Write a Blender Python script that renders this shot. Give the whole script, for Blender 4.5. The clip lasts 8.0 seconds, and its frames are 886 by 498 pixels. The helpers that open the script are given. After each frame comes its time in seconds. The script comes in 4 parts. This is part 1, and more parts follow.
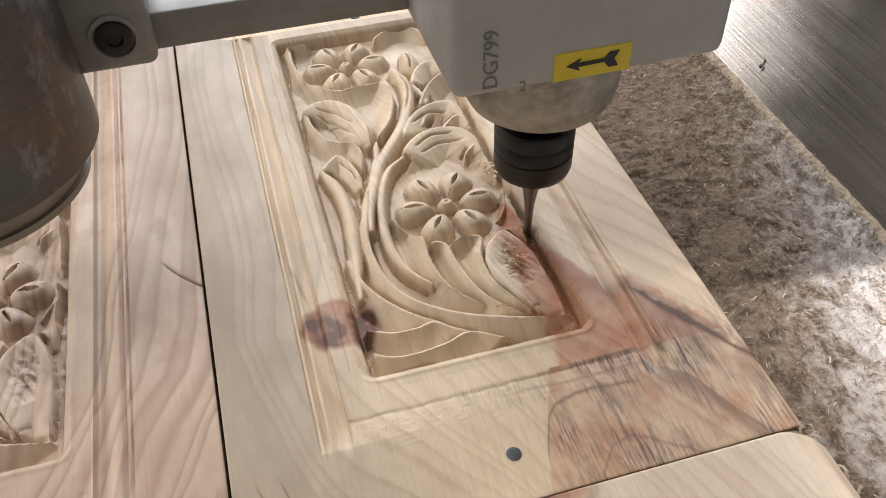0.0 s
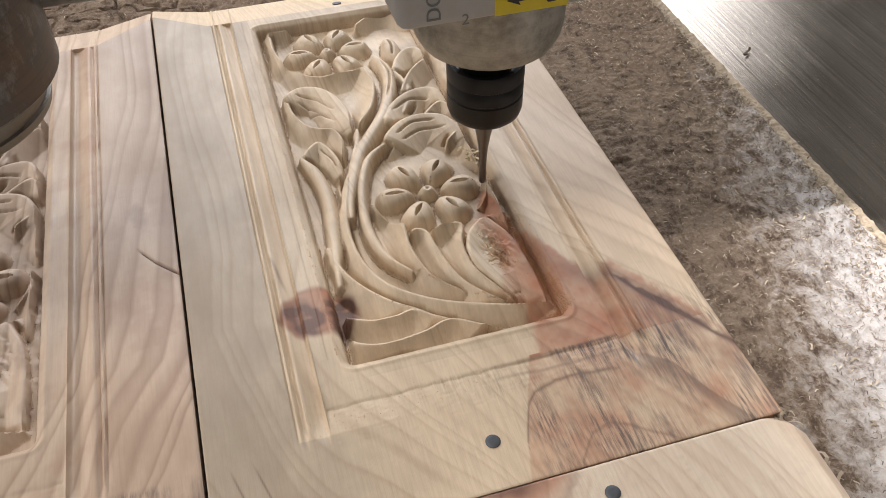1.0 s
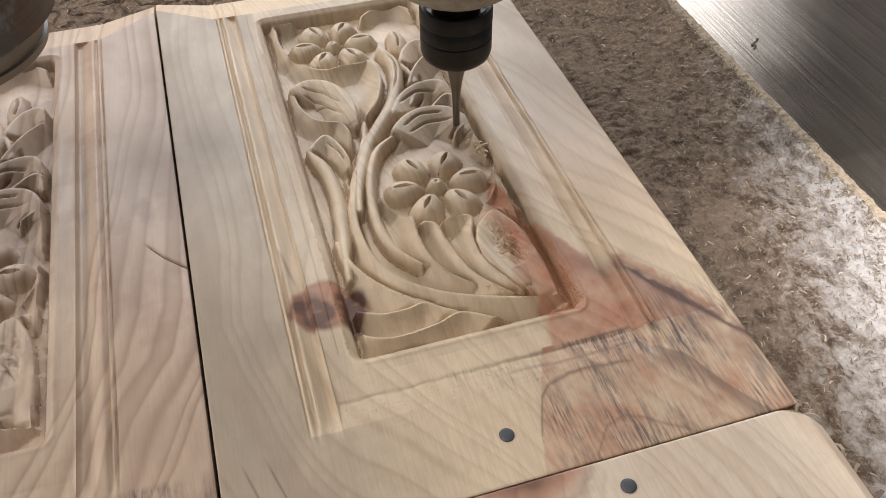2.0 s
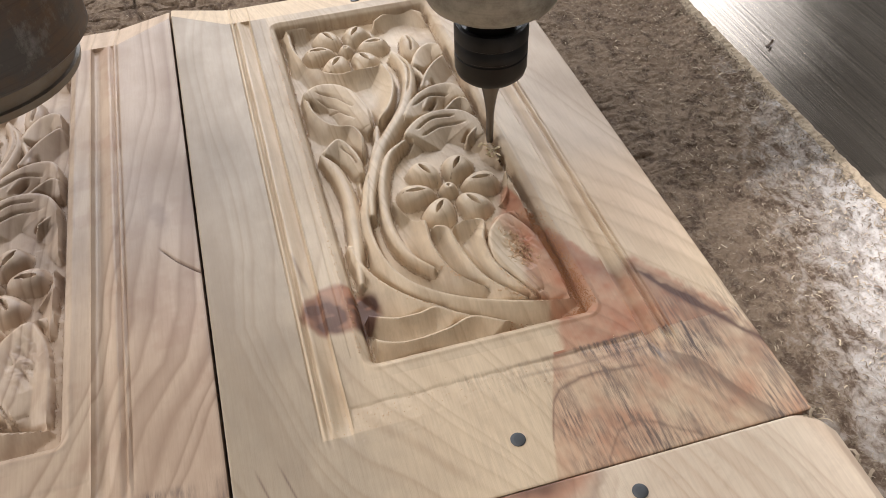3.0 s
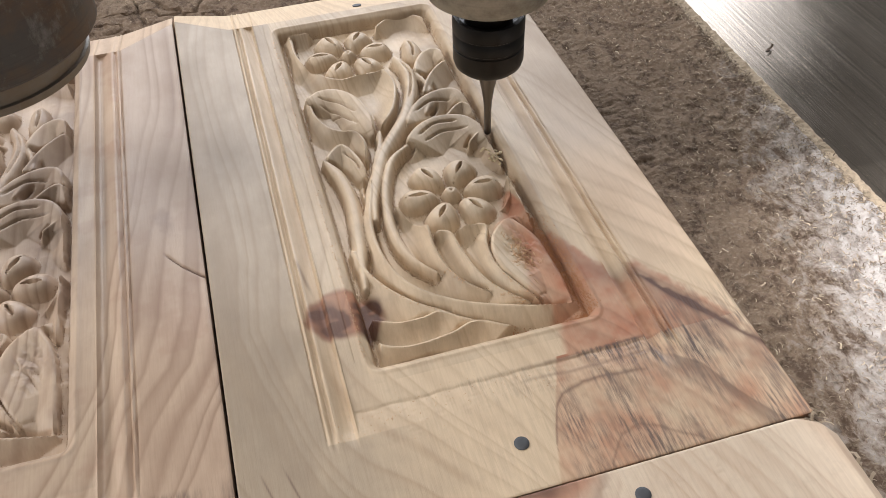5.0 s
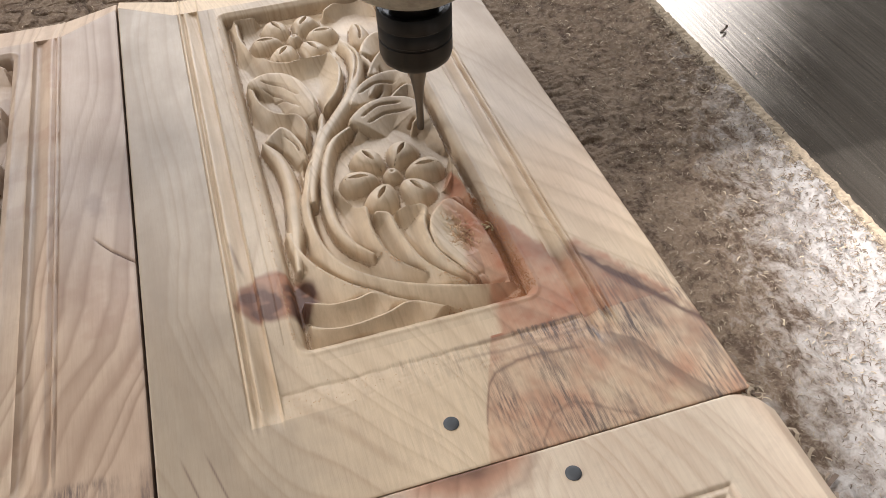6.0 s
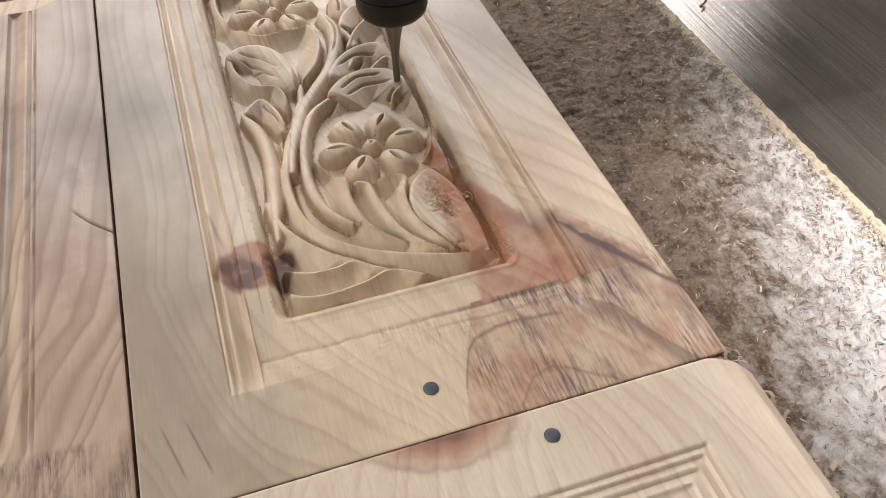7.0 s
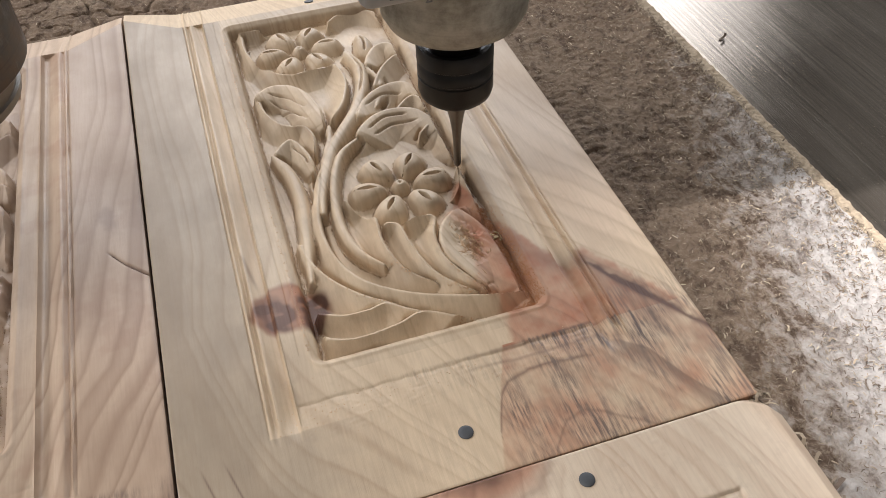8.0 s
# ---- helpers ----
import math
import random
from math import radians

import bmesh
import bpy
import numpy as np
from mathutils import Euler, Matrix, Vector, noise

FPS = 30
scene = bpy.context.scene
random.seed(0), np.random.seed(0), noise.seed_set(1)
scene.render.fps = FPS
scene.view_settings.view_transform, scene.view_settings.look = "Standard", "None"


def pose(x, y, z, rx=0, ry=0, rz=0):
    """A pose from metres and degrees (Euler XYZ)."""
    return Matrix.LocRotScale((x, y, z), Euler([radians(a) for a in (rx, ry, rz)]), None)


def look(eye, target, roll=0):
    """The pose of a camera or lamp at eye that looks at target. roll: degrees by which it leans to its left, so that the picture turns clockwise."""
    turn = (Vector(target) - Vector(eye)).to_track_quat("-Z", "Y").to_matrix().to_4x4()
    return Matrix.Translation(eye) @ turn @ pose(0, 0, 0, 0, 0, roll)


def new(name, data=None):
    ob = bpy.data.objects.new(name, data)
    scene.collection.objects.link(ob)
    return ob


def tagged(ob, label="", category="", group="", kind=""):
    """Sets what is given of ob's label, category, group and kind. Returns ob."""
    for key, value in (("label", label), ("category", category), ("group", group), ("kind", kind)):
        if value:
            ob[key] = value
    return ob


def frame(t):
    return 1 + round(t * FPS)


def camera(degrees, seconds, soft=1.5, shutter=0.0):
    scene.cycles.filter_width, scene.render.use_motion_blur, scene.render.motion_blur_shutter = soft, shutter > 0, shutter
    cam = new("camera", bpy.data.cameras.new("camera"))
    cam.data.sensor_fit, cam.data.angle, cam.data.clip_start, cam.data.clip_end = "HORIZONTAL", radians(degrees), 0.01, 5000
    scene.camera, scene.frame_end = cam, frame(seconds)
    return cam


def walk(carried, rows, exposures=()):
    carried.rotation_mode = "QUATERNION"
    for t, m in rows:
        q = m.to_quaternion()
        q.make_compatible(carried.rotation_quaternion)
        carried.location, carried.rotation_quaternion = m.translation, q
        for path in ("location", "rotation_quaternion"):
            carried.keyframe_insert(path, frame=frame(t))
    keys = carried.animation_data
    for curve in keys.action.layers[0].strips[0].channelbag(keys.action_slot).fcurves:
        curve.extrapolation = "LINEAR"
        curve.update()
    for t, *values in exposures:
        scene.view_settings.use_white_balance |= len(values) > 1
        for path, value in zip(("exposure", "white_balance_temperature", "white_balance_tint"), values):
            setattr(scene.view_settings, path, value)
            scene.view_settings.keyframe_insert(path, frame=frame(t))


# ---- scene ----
cam = camera(54.6, 8.0, 0.8)
PATH = [
    (0, (0.0318, -0.1335, 0.2627), (0.1103, 0.1553, -0.0319), -1.37),
    (0.2, (0.0330, -0.1344, 0.2601), (0.1112, 0.1552, -0.0340), -1.28),
    (0.3, (0.0322, -0.1360, 0.2590), (0.1129, 0.1540, -0.0339), -0.80),
    (0.5, (0.0409, -0.1318, 0.2591), (0.1210, 0.1551, -0.0370), -1.04),
    (1, (0.0358, -0.1336, 0.2585), (0.1184, 0.1512, -0.0389), -0.76),
    (1.5, (0.0350, -0.1334, 0.2575), (0.1179, 0.1501, -0.0410), -0.80),
    (2, (0.0318, -0.1312, 0.2555), (0.1143, 0.1522, -0.0433), -0.99),
    (2.2, (0.0326, -0.1310, 0.2564), (0.1110, 0.1539, -0.0421), -1.53),
    (3.3, (0.0338, -0.1315, 0.2570), (0.1086, 0.1546, -0.0413), -2.22),
    (3.5, (0.0325, -0.1316, 0.2573), (0.1087, 0.1541, -0.0409), -2.05),
    (4, (0.0315, -0.1308, 0.2582), (0.1068, 0.1553, -0.0399), -2.23),
    (5.5, (0.0340, -0.1337, 0.2593), (0.1094, 0.1541, -0.0371), -2.37),
    (5.7, (0.0403, -0.1359, 0.2562), (0.1148, 0.1533, -0.0391), -2.73),
    (5.8, (0.0447, -0.1376, 0.2557), (0.1198, 0.1510, -0.0401), -2.75),
    (6, (0.0526, -0.1386, 0.2463), (0.1329, 0.1475, -0.0505), -2.34),
    (6.5, (0.0500, -0.1404, 0.2459), (0.1350, 0.1411, -0.0540), -1.73),
    (7, (0.0522, -0.1441, 0.2415), (0.1388, 0.1351, -0.0601), -1.48),
    (7.5, (0.0533, -0.1446, 0.2388), (0.1400, 0.1337, -0.0637), -1.79),
    (7.7, (0.0524, -0.1429, 0.2397), (0.1387, 0.1378, -0.0606), -1.80),
    (7.8, (0.0506, -0.1431, 0.2404), (0.1380, 0.1414, -0.0560), -1.99),
    (8, (0.0458, -0.1380, 0.2530), (0.1295, 0.1477, -0.0433), -2.42),
]
walk(cam, [(t, look(eye, target, roll)) for t, eye, target, roll in PATH],
     [(0, 1.30), (1.0, 1.22), (2.0, 1.06), (3.5, 1.24), (4.2, 1.21), (5.5, 1.19), (7.0, 1.20), (7.5, 1.14), (8.0, 1.06)])


# ---- world, sun, windows ----
world = bpy.data.worlds.new("world")
scene.world = world
world.use_nodes = True
wn = world.node_tree
sky = wn.nodes.new("ShaderNodeTexSky")
sky.sky_type, sky.sun_disc = "NISHITA", False
SUN_FROM = Vector((-0.45, 0.04, 0.88)).normalized()
sky.sun_elevation = math.asin(SUN_FROM.z)
sky.sun_rotation = math.atan2(SUN_FROM.x, SUN_FROM.y)
wn.links.new(sky.outputs[0], wn.nodes["Background"].inputs[0])
wn.nodes["Background"].inputs[1].default_value = 0.12
sun = new("sun", bpy.data.lights.new("sun", "SUN"))
sun.data.energy, sun.data.angle, sun.data.color = 4.0, radians(1.5), (1.0, 0.97, 0.97)
sun.matrix_world = look(SUN_FROM * 5, (0, 0, 0))


def area_light(name, eye, target, sx, sy, watts, colour):
    """The sky's light through one opening of the workshop; the overhead lamp is added fill."""
    lamp = new(name, bpy.data.lights.new(name, "AREA"))
    lamp.data.shape, lamp.data.size, lamp.data.size_y = "RECTANGLE", sx, sy
    lamp.data.energy, lamp.data.color = watts, colour
    lamp.matrix_world = look(eye, target)
    return lamp


area_light("window_light_back", (0.975, 3.95, 2.5), (0.975, 0.0, 2.5), 4.75, 2.4, 114, (0.98, 0.98, 1.0))
area_light("window_light_left", (-3.95, 1.1, 1.75), (0.0, 0.7, 0.6), 3.0, 2.0, 54, (1.0, 0.93, 0.85))
# unseen overhead lamp, added as fill for slopes that face the front
area_light("overhead_fill", (-0.75, 0.35, 4.12), (-0.75, 0.35, 0.0), 1.9, 1.7, 29, (1.0, 0.97, 0.92))


# ---- materials ----
def material(name, base=(0.5, 0.5, 0.5), rough=0.6, metal=0.0, spec=0.5):
    m = bpy.data.materials.new(name)
    m.use_nodes = True
    b = m.node_tree.nodes["Principled BSDF"]
    b.inputs["Base Color"].default_value = (*base, 1)
    b.inputs["Roughness"].default_value = rough
    b.inputs["Metallic"].default_value = metal
    b.inputs["Specular IOR Level"].default_value = spec
    return m, m.node_tree, b


def node(nt, kind, **kw):
    n = nt.nodes.new(kind)
    for k, v in kw.items():
        n.inputs[k].default_value = v
    return n


def coords(nt, scale=(1, 1, 1), spin=(0, 0, 0)):
    c = nt.nodes.new("ShaderNodeTexCoord")
    m = node(nt, "ShaderNodeMapping", Scale=scale, Rotation=spin)
    nt.links.new(c.outputs["Object"], m.inputs["Vector"])
    return m.outputs["Vector"]


def noise_tex(nt, vec, scale, detail=4.0, rough=0.55, distort=0.0):
    n = node(nt, "ShaderNodeTexNoise", Scale=scale, Detail=detail, Roughness=rough, Distortion=distort)
    nt.links.new(vec, n.inputs["Vector"])
    return n.outputs["Fac"]


def ramp(nt, fac, stops):
    r = nt.nodes.new("ShaderNodeValToRGB")
    e = r.color_ramp.elements
    while len(e) < len(stops):
        e.new(0.5)
    for el, (p, c) in zip(e, stops):
        el.position, el.color = p, (*c, 1) if len(c) == 3 else c
    nt.links.new(fac, r.inputs[0])
    return r.outputs[0]


def mix(nt, fac, a, b, mode="MIX"):
    n = nt.nodes.new("ShaderNodeMix")
    n.data_type, n.blend_type = "RGBA", mode
    for sock, v in ((n.inputs[0], fac), (n.inputs[6], a), (n.inputs[7], b)):
        if hasattr(v, "node"):
            nt.links.new(v, sock)
        elif isinstance(v, (int, float)):
            sock.default_value = v
        else:
            sock.default_value = (*v, 1)
    return n.outputs[2]


def maths(nt, op, a, b=0.0, clamp=False):
    n = nt.nodes.new("ShaderNodeMath")
    n.operation, n.use_clamp = op, clamp
    for sock, v in zip(n.inputs, (a, b)):
        if hasattr(v, "node"):
            nt.links.new(v, sock)
        else:
            sock.default_value = v
    return n.outputs[0]


def bump(nt, bsdf, height, strength=0.3, distance=0.001):
    n = node(nt, "ShaderNodeBump", Strength=strength, Distance=distance)
    nt.links.new(height, n.inputs["Height"])
    nt.links.new(n.outputs[0], bsdf.inputs["Normal"])


def wood(name, pale, ring, heart, strong=0.9):
    """Pine. The tone attribute gives heartwood, dark streaks, raw surface and, in alpha, a grey share of weathering and
    painted falloff of light; the grain attribute counts the growth rings.
    """
    m, nt, b = material(name, rough=0.5, spec=0.4)
    gr = nt.nodes.new("ShaderNodeAttribute")
    gr.attribute_name = "grain"
    wob = noise_tex(nt, coords(nt, (45, 9, 45)), 1.0, 4.0, 0.55)
    phase = maths(nt, "ADD", gr.outputs["Fac"], maths(nt, "MULTIPLY", wob, 0.5))
    rings = maths(nt, "FRACT", phase)
    late = ramp(nt, rings, [(0.0, (0.12, 0.12, 0.12)), (0.2, (0.05, 0.05, 0.05)), (0.6, (0.4, 0.4, 0.4)), (0.84, (0.95, 0.95, 0.95)), (1.0, (0.12, 0.12, 0.12))])
    each = noise_tex(nt, coords(nt, (26, 6, 26)), 1.0, 2.0, 0.5)
    line = maths(nt, "MULTIPLY", late, maths(nt, "MULTIPLY", each, 1.35), True)
    fibre = noise_tex(nt, coords(nt, (950, 55, 300)), 1.0, 4.0, 0.62)
    blot = noise_tex(nt, coords(nt, (1, 0.55, 1)), 24, 5.0, 0.6)
    grime = noise_tex(nt, coords(nt), 160, 4.0, 0.65)
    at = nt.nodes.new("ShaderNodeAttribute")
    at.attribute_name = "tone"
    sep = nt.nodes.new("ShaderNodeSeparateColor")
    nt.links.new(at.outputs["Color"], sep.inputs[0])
    col = mix(nt, maths(nt, "MULTIPLY", line, strong), pale, ring)
    col = mix(nt, maths(nt, "MULTIPLY", maths(nt, "SUBTRACT", blot, 0.42, True), 1.2, True), col, ring)
    dark_heart = (heart[0] * 0.52, heart[1] * 0.42, heart[2] * 0.42)
    hearted = mix(nt, maths(nt, "MULTIPLY", maths(nt, "ADD", line, maths(nt, "SUBTRACT", blot, 0.4, True)), 0.75, True), heart, dark_heart)
    col = mix(nt, sep.outputs[0], col, hearted)
    # grey share: weathered wood, darkened further in place of the light's falloff
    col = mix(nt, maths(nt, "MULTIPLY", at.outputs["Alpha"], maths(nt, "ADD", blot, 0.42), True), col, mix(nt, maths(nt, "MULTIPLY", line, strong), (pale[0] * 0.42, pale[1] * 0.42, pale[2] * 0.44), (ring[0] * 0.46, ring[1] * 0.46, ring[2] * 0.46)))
    deep = maths(nt, "MULTIPLY", sep.outputs[1], maths(nt, "ADD", maths(nt, "MULTIPLY", blot, 0.9), 0.5), True)
    col = mix(nt, deep, col, (0.095, 0.042, 0.030))
    streak = ramp(nt, noise_tex(nt, coords(nt, (760, 60, 200), (0, 0, 0.16)), 1.0, 5.0, 0.7), [(0.43, (0, 0, 0)), (0.58, (1, 1, 1))])
    patch = ramp(nt, noise_tex(nt, coords(nt, (1, 0.5, 1)), 60, 4.0, 0.6), [(0.40, (0.12, 0.12, 0.12)), (0.62, (1, 1, 1))])
    col = mix(nt, maths(nt, "MULTIPLY", maths(nt, "MULTIPLY", sep.outputs[2], streak), patch), col, (0.12, 0.085, 0.075))
    col = mix(nt, maths(nt, "MULTIPLY", maths(nt, "SUBTRACT", fibre, 0.42, True), 0.6), col, (0.25, 0.16, 0.10))
    col = mix(nt, maths(nt, "MULTIPLY", maths(nt, "SUBTRACT", grime, 0.55, True), 0.8, True), col, (0.30, 0.22, 0.16))
    nt.links.new(col, b.inputs["Base Color"])
    nt.links.new(ramp(nt, blot, [(0.3, (0.40, 0.40, 0.40)), (0.75, (0.60, 0.60, 0.60))]), b.inputs["Roughness"])
    high = maths(nt, "ADD", fibre, maths(nt, "MULTIPLY", line, 0.12))
    high = maths(nt, "ADD", high, maths(nt, "MULTIPLY", grime, 0.5))
    bump(nt, b, high, 0.35, 0.0003)
    return m


WOOD_MAIN = wood("pine_main", (0.71, 0.56, 0.395), (0.42, 0.28, 0.17), (0.45, 0.172, 0.088), 0.6)
WOOD_LEFT = wood("pine_left", (0.60, 0.46, 0.34), (0.23, 0.13, 0.078), (0.38, 0.21, 0.14), 0.75)
WOOD_FRONT = wood("pine_front", (0.72, 0.60, 0.47), (0.46, 0.30, 0.20), (0.42, 0.18, 0.1), 0.6)


def dusty_board():
    m, nt, b = material("dusty_board", rough=0.9, spec=0.15)
    v = coords(nt)
    big = noise_tex(nt, v, 16, 4, 0.6)
    mid = noise_tex(nt, coords(nt, (1, 0.7, 1)), 130, 5, 0.7, 0.35)
    fine = noise_tex(nt, v, 520, 5, 0.75)
    col = ramp(nt, big, [(0.3, (0.17, 0.115, 0.08)), (0.7, (0.27, 0.20, 0.145))])
    col = mix(nt, ramp(nt, mid, [(0.38, (0.8, 0.8, 0.8)), (0.52, (0, 0, 0))]), col, (0.085, 0.055, 0.04))
    flecks = ramp(nt, fine, [(0.50, (0, 0, 0)), (0.66, (1, 1, 1))])
    col = mix(nt, maths(nt, "MULTIPLY", flecks, 0.4), col, (0.42, 0.35, 0.26))
    # fine pale flour in the near corner of the board, whitened to paint the sun patch brighter
    sep = nt.nodes.new("ShaderNodeSeparateXYZ")
    nt.links.new(v, sep.inputs[0])
    reach = maths(nt, "SUBTRACT", maths(nt, "MULTIPLY", sep.outputs[0], 16.0), maths(nt, "MULTIPLY", sep.outputs[1], 6.0))
    sun_flour = maths(nt, "ADD", reach, maths(nt, "MULTIPLY", mid, 2.6))
    sun_flour = ramp(nt, maths(nt, "SUBTRACT", sun_flour, 4.55), [(0.15, (0, 0, 0)), (0.95, (0.8, 0.8, 0.8))])
    col = mix(nt, sun_flour, col, (0.56, 0.53, 0.51))
    nt.links.new(col, b.inputs["Base Color"])
    bump(nt, b, maths(nt, "ADD", fine, maths(nt, "MULTIPLY", mid, 1.5)), 1.0, 0.0015)
    return m


def bed_boards():
    m, nt, b = material("milled_bed", rough=0.3, metal=0.75)
    grain = noise_tex(nt, coords(nt, (650, 6, 10)), 1.0, 4, 0.65)
    dust = noise_tex(nt, coords(nt, (30, 12, 10)), 1.0, 5, 0.6)
    speck = ramp(nt, noise_tex(nt, coords(nt), 700, 2, 0.5), [(0.68, (0, 0, 0)), (0.74, (1, 1, 1))])
    col = ramp(nt, grain, [(0.3, (0.135, 0.115, 0.095)), (0.72, (0.25, 0.215, 0.18))])
    col = mix(nt, maths(nt, "MULTIPLY", maths(nt, "SUBTRACT", dust, 0.45, True), 1.0, True), col, (0.26, 0.23, 0.19))
    col = mix(nt, speck, col, (0.45, 0.38, 0.28))
    nt.links.new(col, b.inputs["Base Color"])
    nt.links.new(ramp(nt, dust, [(0.3, (0.13, 0.13, 0.13)), (0.7, (0.26, 0.26, 0.26))]), b.inputs["Roughness"])
    bump(nt, b, grain, 0.35, 0.0004)
    return m


def worn_metal(name, base, stain, rough, metal, amount, size=45, dust=0.0):
    m, nt, b = material(name, base, rough, metal)
    n1 = noise_tex(nt, coords(nt), size, 6, 0.68)
    n2 = noise_tex(nt, coords(nt), 300, 3, 0.6)
    mask = maths(nt, "MULTIPLY", ramp(nt, n1, [(0.42, (0, 0, 0)), (0.66, (1, 1, 1))]), amount)
    col = mix(nt, mask, base, stain)
    col = mix(nt, maths(nt, "MULTIPLY", n2, 0.25), col, (base[0] * 0.6, base[1] * 0.6, base[2] * 0.6))
    if dust:
        n3 = noise_tex(nt, coords(nt, (1, 1, 0.6)), 95, 6, 0.75)
        col = mix(nt, maths(nt, "MULTIPLY", ramp(nt, n3, [(0.52, (0, 0, 0)), (0.68, (1, 1, 1))]), dust), col, (0.33, 0.33, 0.34))
        n4 = noise_tex(nt, coords(nt, (30, 30, 900)), 1.0, 3, 0.6)
        col = mix(nt, maths(nt, "MULTIPLY", maths(nt, "SUBTRACT", n4, 0.5, True), dust * 2.0, True), col, (0.05, 0.05, 0.055))
    nt.links.new(col, b.inputs["Base Color"])
    nt.links.new(maths(nt, "ADD", maths(nt, "MULTIPLY", n1, 0.3), rough - 0.15), b.inputs["Roughness"])
    bump(nt, b, n2, 0.12, 0.0004)
    return m


def plain(name, base, rough=0.7, metal=0.0, scale=60, vary=0.25):
    m, nt, b = material(name, base, rough, metal)
    n = noise_tex(nt, coords(nt), scale, 4, 0.6)
    nt.links.new(mix(nt, n, [v * (1 - vary) for v in base], [min(1, v * (1 + vary)) for v in base]), b.inputs["Base Color"])
    return m


def chip_material():
    m, nt, b = material("wood_chips", rough=0.85, spec=0.2)
    g = nt.nodes.new("ShaderNodeNewGeometry")
    col = ramp(nt, g.outputs["Random Per Island"], [(0.0, (0.13, 0.095, 0.075)), (0.6, (0.27, 0.21, 0.155)), (0.9, (0.42, 0.34, 0.25)), (1.0, (0.62, 0.52, 0.38))])
    nt.links.new(col, b.inputs["Base Color"])
    return m


PALE_DUST = plain("pale_sawdust", (0.35, 0.28, 0.20), 0.95, 0, 700, 0.5)
DARK_CURL = plain("dark_curl", (0.10, 0.07, 0.05), 0.8, 0, 300, 0.3)
GROOVE_DUST_SHADE = plain("brown_groove_dust_shade", (0.25, 0.14, 0.07), 0.95, 0, 400, 0.3)
SPLINTER = plain("orange_splinters", (0.58, 0.38, 0.23), 0.85, 0, 400, 0.3)
TUFT = plain("pale_torn_wood", (0.60, 0.48, 0.29), 0.8, 0, 400, 0.3)
CRUMBS = plain("fresh_crumbs", (0.40, 0.19, 0.09), 0.9, 0, 300, 0.4)
BOARD, BED, CHIPS = dusty_board(), bed_boards(), chip_material()
GREY_PAINT = worn_metal("grey_white_paint", (0.50, 0.51, 0.52), (0.34, 0.32, 0.29), 0.5, 0.0, 0.3)
NOSE_METAL = worn_metal("dusty_aluminium", (0.50, 0.49, 0.44), (0.14, 0.13, 0.10), 0.5, 0.5, 0.75, 60, 0.25)
DARK_STEEL = worn_metal("dark_worn_steel", (0.12, 0.125, 0.135), (0.26, 0.16, 0.095), 0.45, 0.5, 0.8, 30, 0.7)
BRACKET = worn_metal("grey_bracket_paint", (0.31, 0.31, 0.305), (0.24, 0.21, 0.18), 0.5, 0.2, 0.5, 60, 0.3)
BLACK_NUT = worn_metal("blackened_steel", (0.014, 0.014, 0.015), (0.03, 0.028, 0.026), 0.38, 0.3, 0.5)
SHAFT = worn_metal("dark_shaft_steel", (0.07, 0.065, 0.06), (0.03, 0.025, 0.02), 0.35, 0.8, 0.5)
RING_METAL = worn_metal("pale_worn_steel", (0.30, 0.29, 0.27), (0.28, 0.20, 0.13), 0.5, 0.4, 0.6)
BIT_STEEL = worn_metal("carbide", (0.22, 0.20, 0.18), (0.14, 0.10, 0.08), 0.35, 0.8, 0.4)
YELLOW = plain("yellow_sticker", (0.78, 0.62, 0.02), 0.4, 0, 200, 0.08)
INK = plain("black_ink", (0.015, 0.015, 0.016), 0.5)
GREY_INK = plain("grey_ink", (0.20, 0.21, 0.22), 0.6)
SCREW_STEEL = worn_metal("grey_screw_steel", (0.085, 0.09, 0.10), (0.05, 0.045, 0.045), 0.5, 0.4, 0.5)
WALL_PAINT = plain("workshop_plaster", (0.22, 0.215, 0.205), 0.9, 0, 3, 0.12)
FROSTED = plain("frosted_panel", (0.75, 0.76, 0.77), 0.6, 0, 5, 0.05)
CONCRETE = plain("workshop_concrete", (0.28, 0.27, 0.25), 0.9, 0, 4, 0.2)


# ---- mesh helpers ----
def part(name, bm, mat, parent=None, label="", smooth=40):
    me = bpy.data.meshes.new(name)
    bm.to_mesh(me)
    bm.free()
    me.materials.append(mat)
    if smooth:
        me.shade_smooth()
        me.set_sharp_from_angle(angle=radians(smooth))
    ob = new(name, me)
    if parent:
        ob.parent = parent
    if label:
        tagged(ob, label)
    return ob


def box(bm, lo, hi, bevel=0.0):
    r = bmesh.ops.create_cube(bm, size=1.0)
    for v in r["verts"]:
        v.co = Vector([lo[i] + (v.co[i] + 0.5) * (hi[i] - lo[i]) for i in range(3)])
    if bevel:
        es = list({e for v in r["verts"] for e in v.link_edges})
        bmesh.ops.bevel(bm, geom=es, offset=bevel, segments=3, affect="EDGES", profile=0.5)
    return bm


def lathe(bm, profile, n=48, at=(0, 0, 0)):
    """Turns (radius, height) pairs about the upright axis."""
    rings = []
    for r, z in profile:
        rings.append([bm.verts.new((at[0] + r * math.cos(2 * math.pi * k / n), at[1] + r * math.sin(2 * math.pi * k / n), at[2] + z)) for k in range(n)])
    for a, b in zip(rings, rings[1:]):
        for k in range(n):
            bm.faces.new((a[k], a[(k + 1) % n], b[(k + 1) % n], b[k]))
    bm.faces.new(rings[0][::-1])
    bm.faces.new(rings[-1])
    bmesh.ops.recalc_face_normals(bm, faces=bm.faces)
    return bm


